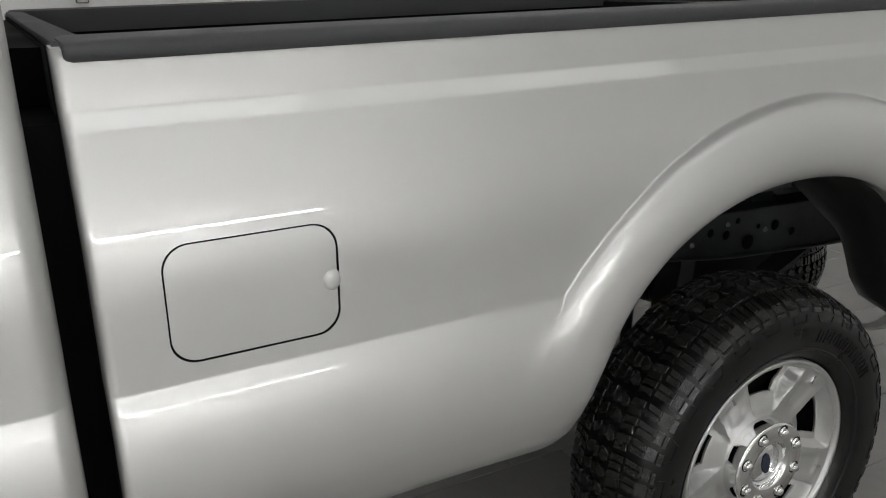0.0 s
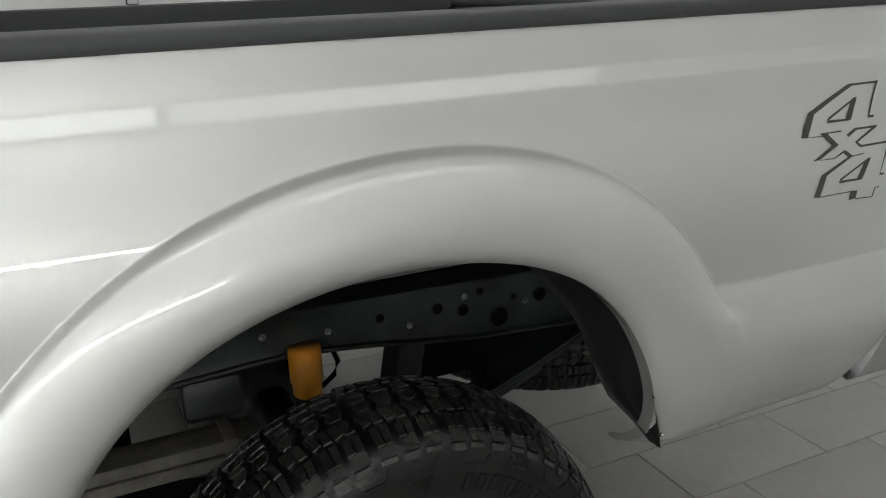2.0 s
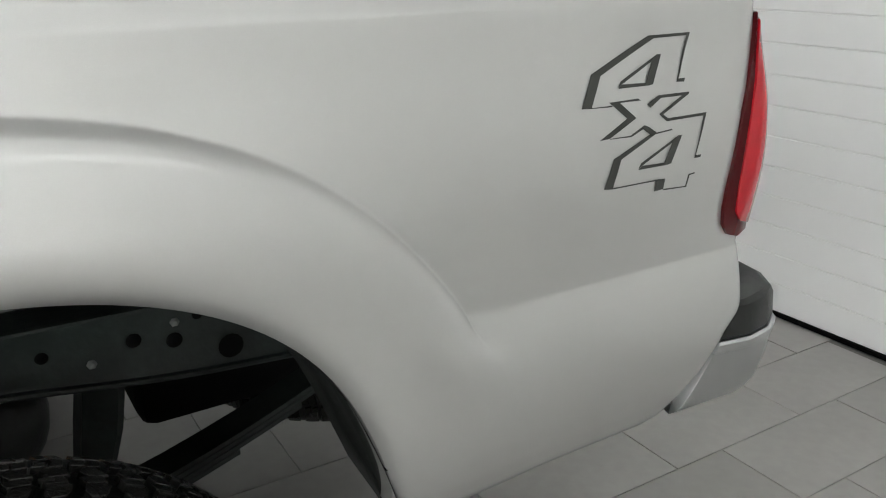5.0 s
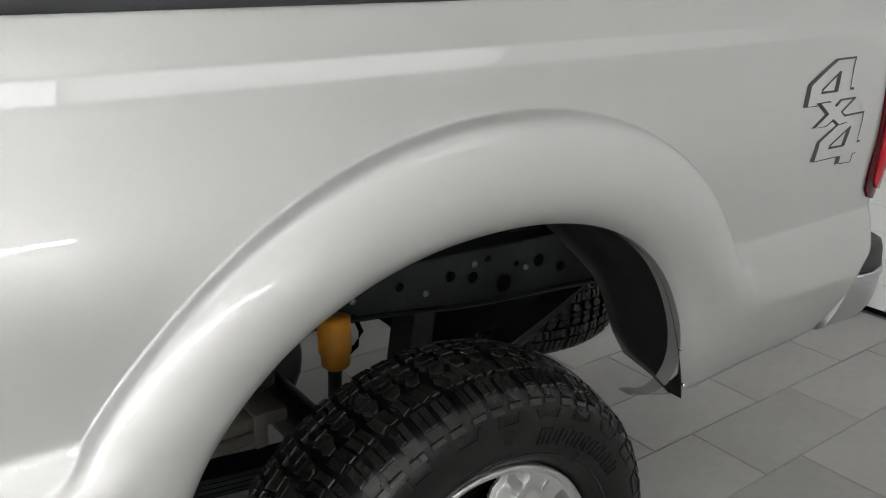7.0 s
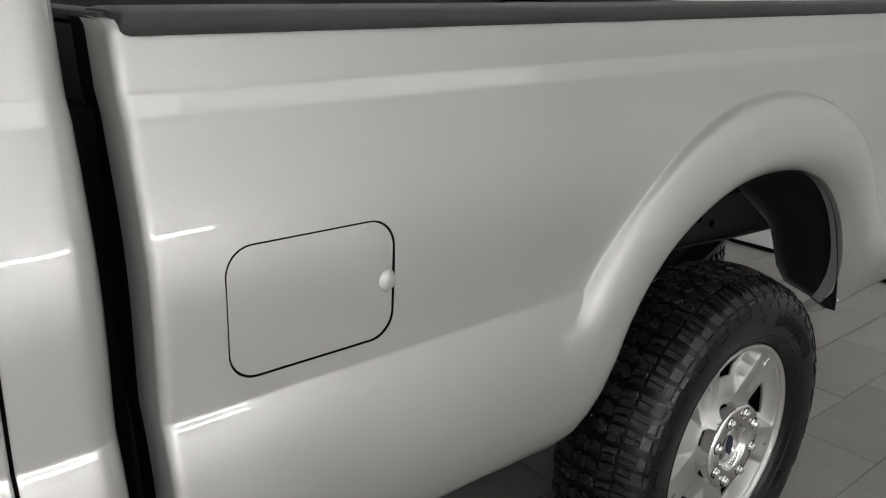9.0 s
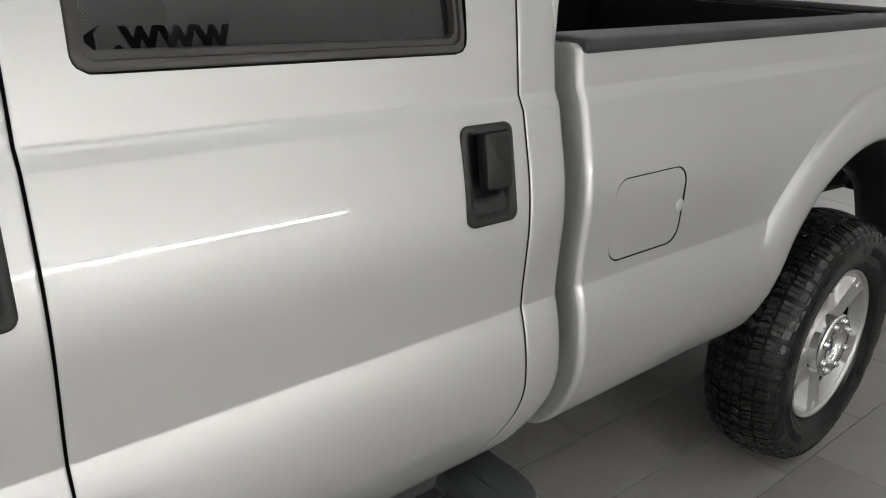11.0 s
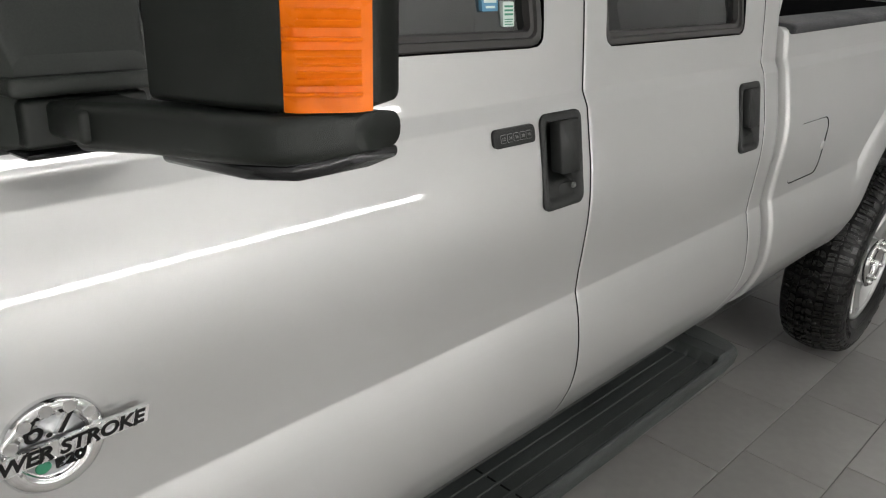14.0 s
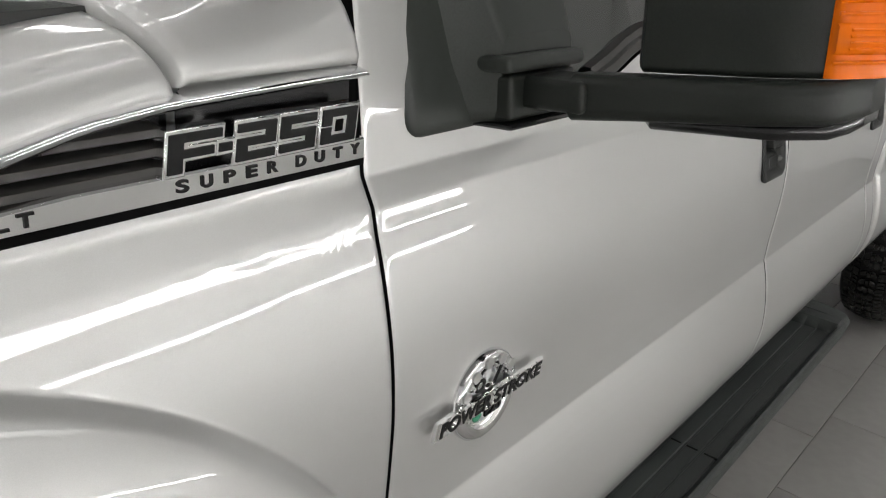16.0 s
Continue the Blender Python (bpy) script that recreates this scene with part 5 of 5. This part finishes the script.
vent = part("fender_vent", prism([(-3.7709, 1.277), (-3.3413, 1.2755), (-3.3413, 1.343), (-3.5164, 1.337), (-3.6283, 1.314), (-3.7301, 1.284)], 0.006, lambda u, v, w: (u, VY + 0.022 - w, v)), GLOSSBLACK, truck, "black louvred fender vent framed in chrome")
for k, z in enumerate((1.2935, 1.306, 1.3185)):
    x0 = (-3.6894, -3.6438, -3.5982)[k]
    bm = bmesh.new()
    rows = []
    for x in (x0, -3.5214):
        rows.append([bm.verts.new((x, VY + a, z + b)) for a, b in ((0.016, -0.0045), (0.003, -0.0040), (0.001, -0.0030), (0.001, 0.0020), (0.003, 0.0030), (0.016, 0.0045))])
    grid_faces(bm, rows, close_v=True)
    sharp_by_angle(bm, 30)
    part("louvre", bm, TRIM, vent)


def strip(pts, name, mat, label):
    """pts: (x, z low, z high); a half-round strip."""
    bm = bmesh.new()
    rows = []
    for x, za, zb in pts:
        row = []
        for q in range(7):
            t = q / 6
            row.append(bm.verts.new((x, VY + 0.012 - 0.020 * math.sin(math.pi * (0.12 + 0.76 * t)), za + (zb - za) * t)))
        rows.append([bm.verts.new((x, VY + 0.025, za))] + row + [bm.verts.new((x, VY + 0.025, zb))])
    grid_faces(bm, rows)
    bm.faces.new(rows[-1])
    sharp_by_angle(bm, 50)
    return part(name, bm, mat, vent, label)


bm = bmesh.new()
rows = []
for x in spread(-3.7912, -3.3443, 0.02):
    t = (x + 3.7912) / 0.44
    za, zb = 1.2735 - 0.002 * t, 1.2785 + 0.0125 * min(1.0, t * 2.2) - 0.001 * t
    rows.append([bm.verts.new((x, VY + d, z)) for d, z in ((0.03, za), (-0.004, za), (-0.0065, za + 0.0015), (-0.0065, zb - 0.0015), (-0.005, zb), (0.018, zb + 0.001))])
grid_faces(bm, rows)
bm.faces.new(rows[-1])
sharp_by_angle(bm, 30)
# near-black box paints the shaded gap under the lower chrome strip
part("strip_gap", box_bm(-3.79, -3.342, VY - 0.0045, VY + 0.02, 1.2665, 1.2725), GAP, vent)
part("lower_chrome_strip", bm, CHROME, vent, "flat chrome strip with dark letters")
upper = []
for x in spread(-3.7607, -3.3423, 0.015):
    zc = float(np.interp(x, [-3.7607, -3.7301, -3.6691, -3.6243, -3.5734, -3.5143, -3.4247, -3.3413], [1.277, 1.286, 1.302, 1.315, 1.3275, 1.3345, 1.3380, 1.3405]))
    upper.append((x, zc - 0.0045, zc + 0.0045))
strip(upper, "upper_chrome_strip", CHROME, "curved chrome strip")
# model lettering: square dark faces on chrome bodies
GLYPHS = {
    "F": [(0, 0), (0.28, 0), (0.28, 0.36), (0.86, 0.36), (0.86, 0.60), (0.28, 0.60), (0.28, 0.75), (1, 0.75), (1, 1), (0, 1)],
    "-": [(0, 0.36), (1, 0.36), (1, 0.60), (0, 0.60)],
    "2": [(0, 0), (1, 0), (1, 0.25), (0.28, 0.25), (0.28, 0.38), (1, 0.38), (1, 1), (0, 1), (0, 0.75), (0.72, 0.75), (0.72, 0.62), (0, 0.62)],
    "5": [(0, 1), (0, 0.38), (0.72, 0.38), (0.72, 0.25), (0, 0.25), (0, 0), (1, 0), (1, 0.62), (0.28, 0.62), (0.28, 0.75), (1, 0.75), (1, 1)],
    "0": [(0, 0), (1, 0), (1, 1), (0, 1), (0, 0.51), (0.28, 0.51), (0.28, 0.75), (0.72, 0.75), (0.72, 0.25), (0.28, 0.25), (0.28, 0.49), (0, 0.49)],
}


def grown(poly, d):
    out = []
    for k, p in enumerate(poly):
        a, b = poly[k - 1], poly[(k + 1) % len(poly)]
        n = Vector((0, 0))
        for q, r in ((a, p), (p, b)):
            e = Vector((r[0] - q[0], r[1] - q[1])).normalized()
            n += Vector((e.y, -e.x))
        out.append((p[0] + d * n.x, p[1] + d * n.y))
    return out


for ch, x_at, wide in (("F", -3.5235, 0.041), ("-", -3.4845, 0.011), ("2", -3.4700, 0.034), ("5", -3.4320, 0.034), ("0", -3.3920, 0.036)):
    glyph = [(u * wide, v * 0.027 - 0.0135) for u, v in GLYPHS[ch]]
    lay = lambda u, v, w: (x_at + u + 0.12 * v, VY + 0.004 - w, 1.3045 + v)
    body = glyph if ch != "0" else [(0, -0.0135), (wide, -0.0135), (wide, 0.0135), (0, 0.0135)]
    shape = prism(grown(body, 0.0026), 0.012, lay)
    bmesh.ops.bevel(shape, geom=[e for e in shape.edges if all(v.co.y < VY - 0.007 for v in e.verts)], offset=0.0012, segments=2, profile=0.5, affect="EDGES")
    sharp_by_angle(shape, 60)
    letter = part("model_letter", shape, CHROME, vent, "chrome letter with a dark face")
    part("letter_face", prism(grown(glyph, -0.0004), 0.0008, lambda u, v, w: (x_at + u + 0.12 * v, VY - 0.0082 - w, 1.3045 + v)), BADGEDARK, letter, smooth=False)
    if ch == "0":
        part("letter_hole", prism([(0.40 * wide, -0.0045), (0.60 * wide, -0.0045), (0.60 * wide, 0.0045), (0.40 * wide, 0.0045)], 0.0006, lambda u, v, w: (x_at + u + 0.12 * v, VY - 0.0081 - w, 1.3045 + v)), GAP, letter, smooth=False)
for word, x0, step, wide in (("SUPER DUTY", -3.5130, 0.0188, 0.0095), ("XLT", -3.6440, 0.0145, 0.0100)):
    for k, ch in enumerate(word):
        if ch == " ":
            continue
        bm = text_mesh(ch, 0.0118, 0.0006, wide, bold=0.0004)
        for v in bm.verts:
            v.co = Vector((x0 + step * k - (0.0108 if k > 5 else 0.0) + v.co.x, VY - 0.0069 + v.co.z, 1.2815 + v.co.y))
        part("letter", bm, BADGEDARK, vent, smooth=False)

# ---- hood, cowl and windscreen ----
HOOD = [(0.075, 1.332), (0.060, 1.3505), (0.052, 1.352), (0.050, 1.357), (0.056, 1.366), (0.070, 1.377), (0.095, 1.388), (0.14, 1.397), (0.22, 1.404), (0.35, 1.408), (0.60, 1.412), (1.0, 1.414)]
_hl = np.concatenate([[0.0], np.cumsum([math.hypot(b[0] - a[0], b[1] - a[1]) for a, b in zip(HOOD, HOOD[1:])])])
_hs = np.concatenate([np.arange(0.0, 0.16, 0.003), np.linspace(0.16, _hl[-1], 40)])
_hk = np.exp(-0.5 * (np.arange(-8, 9) / 2.2) ** 2)
HOOD = list(zip(*(np.concatenate([v[:4], np.convolve(np.pad(v, 8, mode="edge"), _hk / _hk.sum(), mode="valid")[4:]]).tolist() for v in (np.interp(_hs, _hl, [p[0] for p in HOOD]), np.interp(_hs, _hl, [p[1] for p in HOOD])))))
HOOD_F = HOOD + [(2 * Y_MID - y, z) for y, z in reversed(HOOD[:-1])]


def edge_drop(x):
    return float(np.mean([edge_line(x + d) for d in spread(-0.06, 0.06, 0.01)]))


def edge_line(x):
    return float(np.interp(x, [-4.6871, -4.2799, -3.8727, -3.7607, -3.6691, -3.6243, -3.5734, -3.5143, -3.4247, -3.3331], [1.18, 1.24, 1.268, 1.285, 1.311, 1.3235, 1.3355, 1.3445, 1.3505, 1.353])) - 1.3505


bm = bmesh.new()
rows = []
for x in [-4.7074, -4.6871, -4.5853, -4.3817, -4.2] + spread(-4.15, -3.5265, 0.015) + [-3.5184, -3.5123, -3.5082]:
    row = []
    e = max(0.0, (x + 3.5123) / 0.004)
    for y, z in HOOD_F:
        d = min(y, 2 * Y_MID - y)
        wgt = 1 - ease((d - 0.05) / 0.5)
        # the rear edge bows back towards the middle
        bow = 0.05 * ease((d - 0.05) / 0.28) * max(0.0, (x + 3.8218) / 0.31)
        front = max(0.0, (-4.2799 - x) / 0.42) ** 2 * 0.16
        row.append(bm.verts.new((x - bow * 0.6 + 0.02 * min(1.0, (d - 0.05) / 0.1) * 0, y, z + edge_drop(x) * wgt - front - 0.004 * e)))
    rows.append(row)
grid_faces(bm, rows)
last = [bm.verts.new(v.co + Vector((0, 0, -0.03))) for v in rows[-1]]
grid_faces(bm, [rows[-1], last])
FRONT_SHIFT = (0.054, 0.0, 0.012)
HOOD_SHIFT = (0.054, 0.0, 0.004)
part("hood", bm, PAINT, truck, "silver hood").location = HOOD_SHIFT
vent.location = FRONT_SHIFT


def cowl_side():
    bm = bmesh.new()
    rows = []
    xs = [-3.5006, -3.498, -3.494] + spread(-3.4858, -3.3535, 0.013) + [-3.3474, -3.3423, -3.3392]
    for x in xs:
        t = (x + 3.5006) / 0.16
        row = []
        for y, z in ((0.080, 1.335), (0.064, 1.352), (0.056, 1.3535), (0.053, 1.357), (0.055, 1.364), (0.064, 1.374), (0.082, 1.386), (0.105, 1.396), (0.14, 1.404), (0.19, 1.410)):
            up = 0.05 * t ** 2.2 * max(0.0, min(1.0, (z - 1.353) / 0.05))
            rnd = 0.003 if x in xs[:2] else 0.0
            row.append(bm.verts.new((x - 0.03 * min(1.0, max(0.0, (y - 0.06) / 0.13)) * (1 - t), y + 0.02 * t * max(0.0, min(1.0, (z - 1.353) / 0.05)) + rnd * 0.5, z + up - rnd)))
        rows.append(row)
    grid_faces(bm, rows)
    for col in (rows[0], rows[-1]):
        back = [bm.verts.new(v.co + Vector((0, 0.02, -0.02))) for v in col]
        grid_faces(bm, [col, back])
    return bm


cs = part("cowl_side", cowl_side(), PAINT, truck, "silver panel below the windscreen pillar")
cs.location = HOOD_SHIFT
mirrored(cs)
part("cowl_grille", prism([(-3.5876, 1.392), (-3.3637, 1.402), (-3.1601, 1.44), (-3.1601, 1.36), (-3.5876, 1.35)], 1.72, lambda u, v, w: (u, 0.14 + w, v)), PLASTIC, truck, "black plastic cowl panel", smooth=False)
part("windscreen", prism([(-3.4247, 1.404), (-2.8547, 1.86), (-2.8445, 1.86), (-3.4146, 1.398)], 1.62, lambda u, v, w: (u, 0.19 + w, v)), CLEARGLASS, truck, "clear windscreen", smooth=False)
part("firewall", box_bm(-3.4858, -3.4247, 0.09, 1.91, 0.6, 1.345), GAP, truck)
mirrored(part("fender_inner", box_bm(-4.6362, -3.3637, 0.085, 0.10, 1.05, 1.34), GAP, truck))
part("engine_bay_lid", box_bm(-4.5853, -3.3637, 0.10, 1.9, 1.20, 1.26), GAP, truck)
part("front_fascia", box_bm(-4.8092, -4.6667, 0.08, 1.92, 0.62, 1.17, bev=0.06, seg=4), PAINT, truck)

# ---- door mirror ----
mirror = new("door_mirror")
mirror.parent = truck
mirror["label"] = "black telescoping tow mirror with an amber lamp"
mirror_pose = Matrix.Translation((0.042, 0.016, 1.364)) @ pose(0, 0, 0, -4.6, 0, 0) @ Matrix.Translation((0, -0.004, -1.352))
mirror.matrix_basis = mirror_pose
# sail plate against the door
SAIL = rounded(-3.2659, -3.0583, 1.277, 1.50, (0.02, 0.02, 0.02, 0.02), 5)
bm = bmesh.new()
loops = []
for o, lift in ((SAIL, 0.018), (SAIL, -0.004), (inset(SAIL, 0.003), -0.008), (inset(SAIL, 0.012), -0.011), (inset(SAIL, 0.03), -0.008), (inset(SAIL, 0.06), -0.004)):
    loops.append([bm.verts.new((x, prof(z) + lift, z)) for x, z in o])
for a, b in zip(loops, loops[1:]):
    for i in range(len(SAIL)):
        bm.faces.new((a[i], a[(i + 1) % len(SAIL)], b[(i + 1) % len(SAIL)], b[i]))
bm.faces.new(loops[-1])
sharp_by_angle(bm, 60)
part("sail_plate", bm, SAILBLACK, mirror, "black plastic mirror base")
# gusset that carries the arm
bm = bmesh.new()
rows = []
for y, x0, x1, za, zb in ((0.070, -3.2059, -3.0226, 1.279, 1.56), (0.050, -3.1855, -3.0328, 1.280, 1.46), (0.030, -3.1753, -3.043, 1.281, 1.40), (0.016, -3.1682, -3.0481, 1.282, 1.365)):
    rows.append([bm.verts.new((x, y, z)) for x, z in rounded(x0, x1, za, zb, 0.014, 4)])
grid_faces(bm, rows, close_v=True)
bm.faces.new(rows[-1])
sharp_by_angle(bm, 55)
part("gusset", bm, SAILBLACK, mirror)
part("pivot_cap", box_bm(-3.1790, -3.044, 0.000, 0.066, 1.331, 1.347, bev=0.006, seg=3), SAILBLACK, mirror)
part("pivot_block", box_bm(-3.170, -3.0552, 0.004, 0.060, 1.286, 1.329, bev=0.005, seg=3), MIRRORBLACK, mirror)
part("pivot_base", box_bm(-3.1730, -3.046, 0.000, 0.066, 1.278, 1.284, bev=0.003, seg=2), GLOSSBLACK, mirror)
part("inner_arm", box_bm(-3.1499, -3.0786, -0.060, 0.020, 1.297, 1.327, bev=0.006, seg=3), MIRRORBLACK, mirror)


def loft_y(sections, r, bm=None, deep=0.047):
    """Rounded boxes joined along y: (y, x0, x1, z0, z1)."""
    bm = bm or bmesh.new()
    rows = []
    for y, x0, x1, z0, z1 in sections:
        back = 0.035 * ease((-y - 0.02) / 0.09)
        x0, x1 = x0 + back, min(x1, x0 + deep) + back
        rr = min(r, (x1 - x0) * 0.45, (z1 - z0) * 0.45)
        rows.append([bm.verts.new((x, y, z)) for x, z in rounded(x0, x1, z0, z1, rr, 5)])
    grid_faces(bm, rows, close_v=True)
    bm.faces.new(rows[0])
    bm.faces.new(rows[-1])
    sharp_by_angle(bm, 50)
    return bm


part("arm_sleeve", loft_y([(-0.042, -3.154, -3.0838, 1.292, 1.331), (-0.045, -3.156, -3.0826, 1.290, 1.333), (-0.10, -3.156, -3.0687, 1.292, 1.333), (-0.20, -3.1478, -3.0518, 1.299, 1.337), (-0.2486, -3.1336, -2.9972, 1.303, 1.339), (-0.2595, -3.1132, -2.9921, 1.305, 1.340), (-0.2673, -3.0916, -2.9921, 1.307, 1.340), (-0.2712, -3.0759, -2.9972, 1.310, 1.338)], 0.012), MIRRORBLACK, mirror, "black mirror sleeve")
part("sleeve_bottom", loft_y([(-0.090, -3.1193, -3.0687, 1.290, 1.296), (-0.105, -3.1397, -3.0574, 1.284, 1.299), (-0.21, -3.1336, -3.0463, 1.287, 1.303), (-0.2509, -3.1193, -2.9921, 1.291, 1.306), (-0.2626, -3.0961, -2.9921, 1.295, 1.308), (-0.2689, -3.0771, -2.9972, 1.301, 1.310)], 0.008), GLOSSBLACK, mirror)
part("mirror_head", loft_y([(-0.086, -3.1254, -2.9972, 1.336, 1.66), (-0.092, -3.1356, -2.987, 1.3345, 1.665), (-0.20, -3.1295, -2.9819, 1.338, 1.67), (-0.2486, -3.1132, -2.9819, 1.340, 1.67), (-0.2603, -3.0933, -2.9819, 1.341, 1.665), (-0.2681, -3.0754, -2.985, 1.342, 1.66), (-0.2704, -3.0602, -2.9921, 1.345, 1.65)], 0.008, deep=0.030), MIRRORBLACK, mirror, "dark mirror housing")
part("mirror_glass", box_bm(-3.008, -3.003, -0.258, -0.10, 1.37, 1.64, bev=0.002), CHROME, mirror, "mirror glass")
# amber lamp wrapped round the outer front corner
amb = bmesh.new()
rows = []
path = [(-3.1198, -0.2400), (-3.1219, -0.2450), (-3.1158, -0.2530), (-3.1031, -0.2620), (-3.0927, -0.2700), (-3.0826, -0.2763), (-3.0776, -0.2772), (-3.0680, -0.2780)]
for x, y in path:
    rows.append([amb.verts.new((x + 0.0385, y - 0.001, z)) for z in (1.341, 1.345, 1.40, 1.45, 1.50)])
grid_faces(amb, rows)
lamp2 = part("amber_lamp", amb, AMBER, mirror, "amber marker lamp")
for z0, z1 in ((1.360, 1.385), (1.400, 1.432)):
    bm = bmesh.new()
    rows = []
    for x, y in path[1:-1]:
        n = Vector((-0.75, -0.66))
        rows.append([bm.verts.new((x + 0.0385 + n.x * d, y - 0.001 + n.y * d, z)) for d, z in ((0.0, z0), (0.004, z0 + 0.003), (0.004, z1 - 0.003), (0.0, z1))])
    grid_faces(bm, rows)
    part("lens_block", bm, AMBER, lamp2)
    for q in range(4):
        zz = z0 + 0.005 + q * (z1 - z0 - 0.010) / 3
        bm = tube([(x + 0.0353, y - 0.0038, zz) for x, y in path[2:-1]], 0.0012, 6)
        part("lens_rib", bm, AMBER, lamp2)
for z in (1.354, 1.392, 1.438):
    bm = tube([(x + 0.0373, y - 0.002, z) for x, y in path[1:-1]], 0.0018, 6)
    part("lens_rib", bm, AMBER, lamp2)
mm = copy_thing(mirror, pose(0, 0, 0))
mm.parent = truck
mm.matrix_basis = Matrix.Translation((0, 2 * Y_MID, 0)) @ Matrix.Diagonal((1, -1, 1, 1)) @ mirror_pose

# ---- running board ----
SEC = [(0.180, 0.500), (0.178, 0.512), (0.170, 0.516), (0.140, 0.514), (0.132, 0.508), (0.122, 0.486), (0.116, 0.480), (0.090, 0.480), (0.088, 0.4775), (0.085, 0.4775), (0.083, 0.480), (0.056, 0.480), (0.054, 0.4775), (0.051, 0.4775), (0.049, 0.480),
       (0.022, 0.480), (0.020, 0.4775), (0.017, 0.4775), (0.015, 0.480), (-0.012, 0.480), (-0.014, 0.4775), (-0.017, 0.4775), (-0.019, 0.480), (-0.024, 0.486), (-0.028, 0.497), (-0.032, 0.501), (-0.037, 0.499), (-0.041, 0.490), (-0.038, 0.455), (-0.02, 0.436), (0.172, 0.43)]
BR = -1.3806
bm = bmesh.new()
rows = []
board_xs = [-3.4451] + spread(-3.4044, -1.5089, 0.09) + [-1.5007, -1.4966, -1.4905, -1.4865, -1.4804, -1.4437]
for x in board_xs:
    t = ease((x + 1.5007) / 0.016)
    rows.append([bm.verts.new((x, y, z + (t * (0.508 - z) if (z > 0.476 and -0.030 < y < 0.135) else 0.0))) for y, z in SEC])
grid_faces(bm, rows, close_v=True)
bm.faces.new(rows[0])
bm.faces.new(rows[-1])
sharp_by_angle(bm, 40)
board = part("running_board", bm, STEP, truck, "dark ribbed running board")
bm = bmesh.new()
rows = []
for x, ch in ((-1.4412, 0.0), (-1.392, 0.001), (-1.375, 0.006), (-1.363, 0.016), (-1.356, 0.030), (BR, 0.055)):
    d = (x + 1.4412) / 0.06
    rows.append([bm.verts.new((x, y, z)) for y, z in ((0.178, 0.513 - 0.006 * d), (0.02 + ch, 0.508 - 0.005 * d), (-0.022 + ch, 0.504 - 0.006 * d), (-0.034 + ch, 0.499 - 0.006 * d), (-0.041 + ch, 0.488 - 0.006 * d), (-0.036 + ch, 0.455), (-0.02 + ch, 0.438), (0.172, 0.432))])
grid_faces(bm, rows, close_v=True)
bm.faces.new(rows[0])
bm.faces.new(rows[-1])
sharp_by_angle(bm, 40)
part("end_cap", bm, STEP, board, "grey moulded end cap")
for y0, y1 in ((-0.018, 0.010), (0.024, 0.048), (0.060, 0.082), (0.094, 0.112)):
    part("tread_slot", box_bm(-2.289, -2.285, y0, y1, 0.4785, 0.4812), GAP, board, smooth=False)
for x in (-3.0583, -2.3457, -1.6331):
    part("board_bracket", box_bm(x - 0.03, x + 0.03, 0.16, 0.5, 0.40, 0.462, bev=0.008), FRAMESTEEL, board)
board.location = (-0.032, -0.010, 0.026)
mirrored(board)

# switch boxes on the far wall
for x, z in ((-0.73, 1.32), (0.27, 1.33)):
    box = thing("switch_box", (x, Y_FAR, z), "small grey switch box on the white wall", "switch", "wall switches")
    part("box", box_bm(-0.04, 0.04, -0.045, 0.0, 0.0, 0.085, bev=0.006), STEP, box)
    part("cover", box_bm(-0.033, 0.033, -0.052, -0.0445, 0.006, 0.079, bev=0.003), WHITEPLASTIC, box)
    part("rocker", box_bm(-0.015, 0.015, -0.057, -0.051, 0.024, 0.060, bev=0.003), WHITEPLASTIC, box)

# ---- floor tiles ----
TW, TL, J = 0.265, 0.530, 0.003
TURN = -0.014
tile_bm = box_bm(-TL / 2 + J / 2, TL / 2 - J / 2, -TW / 2 + J / 2, TW / 2 - J / 2, -0.006, 0.0, bev=0.0012, seg=1)
tile_me = bpy.data.meshes.new("tile")
for f in tile_bm.faces:
    f.smooth = False
tile_bm.to_mesh(tile_me)
tile_bm.free()
tile_me.materials.append(FLOORTILE)
rest_v, rest_f = [], []
for r in range(math.floor(Y_WALL / TW), math.ceil((Y_FAR + 0.1) / TW)):
    cy = -0.029 + (r + 0.5) * TW
    shift = (1.26 - 0.177 * (r - 1)) % TL
    for c in range(-16, 6):
        cx = shift + (c + 0.5) * TL
        px, py = cx - TURN * cy, cy + TURN * cx
        if not X_END - 0.3 < px < X_DOOR + 0.2:
            continue
        if -2.6 < px < 2.6 and -0.8 < py < 1.9:
            o = new("tile", tile_me)
            o.location = (px, py, random.uniform(-0.0004, 0.0004))
            o.rotation_euler = (0, 0, TURN)
            o.parent = floor
        else:
            q = len(rest_v)
            flat = [(cx + sx * (TL - J) / 2, cy + sy * (TW - J) / 2) for sx, sy in ((-1, -1), (1, -1), (1, 1), (-1, 1))]
            rest_v += [(x - TURN * y, y + TURN * x, 0) for x, y in flat]
            rest_v += [(x, y, -0.006) for x, y, _ in rest_v[q:q + 4]]
            rest_f += [(q, q + 1, q + 2, q + 3)] + [(q + 4 + k, q + 4 + (k + 1) % 4, q + (k + 1) % 4, q + k) for k in range(4)]
me = bpy.data.meshes.new("far_tiles")
me.from_pydata(rest_v, [], rest_f)
me.materials.append(FLOORTILE)
far_tiles = new("far_tiles", me)
far_tiles.parent = floor
far_tiles["kind"] = "stuff"
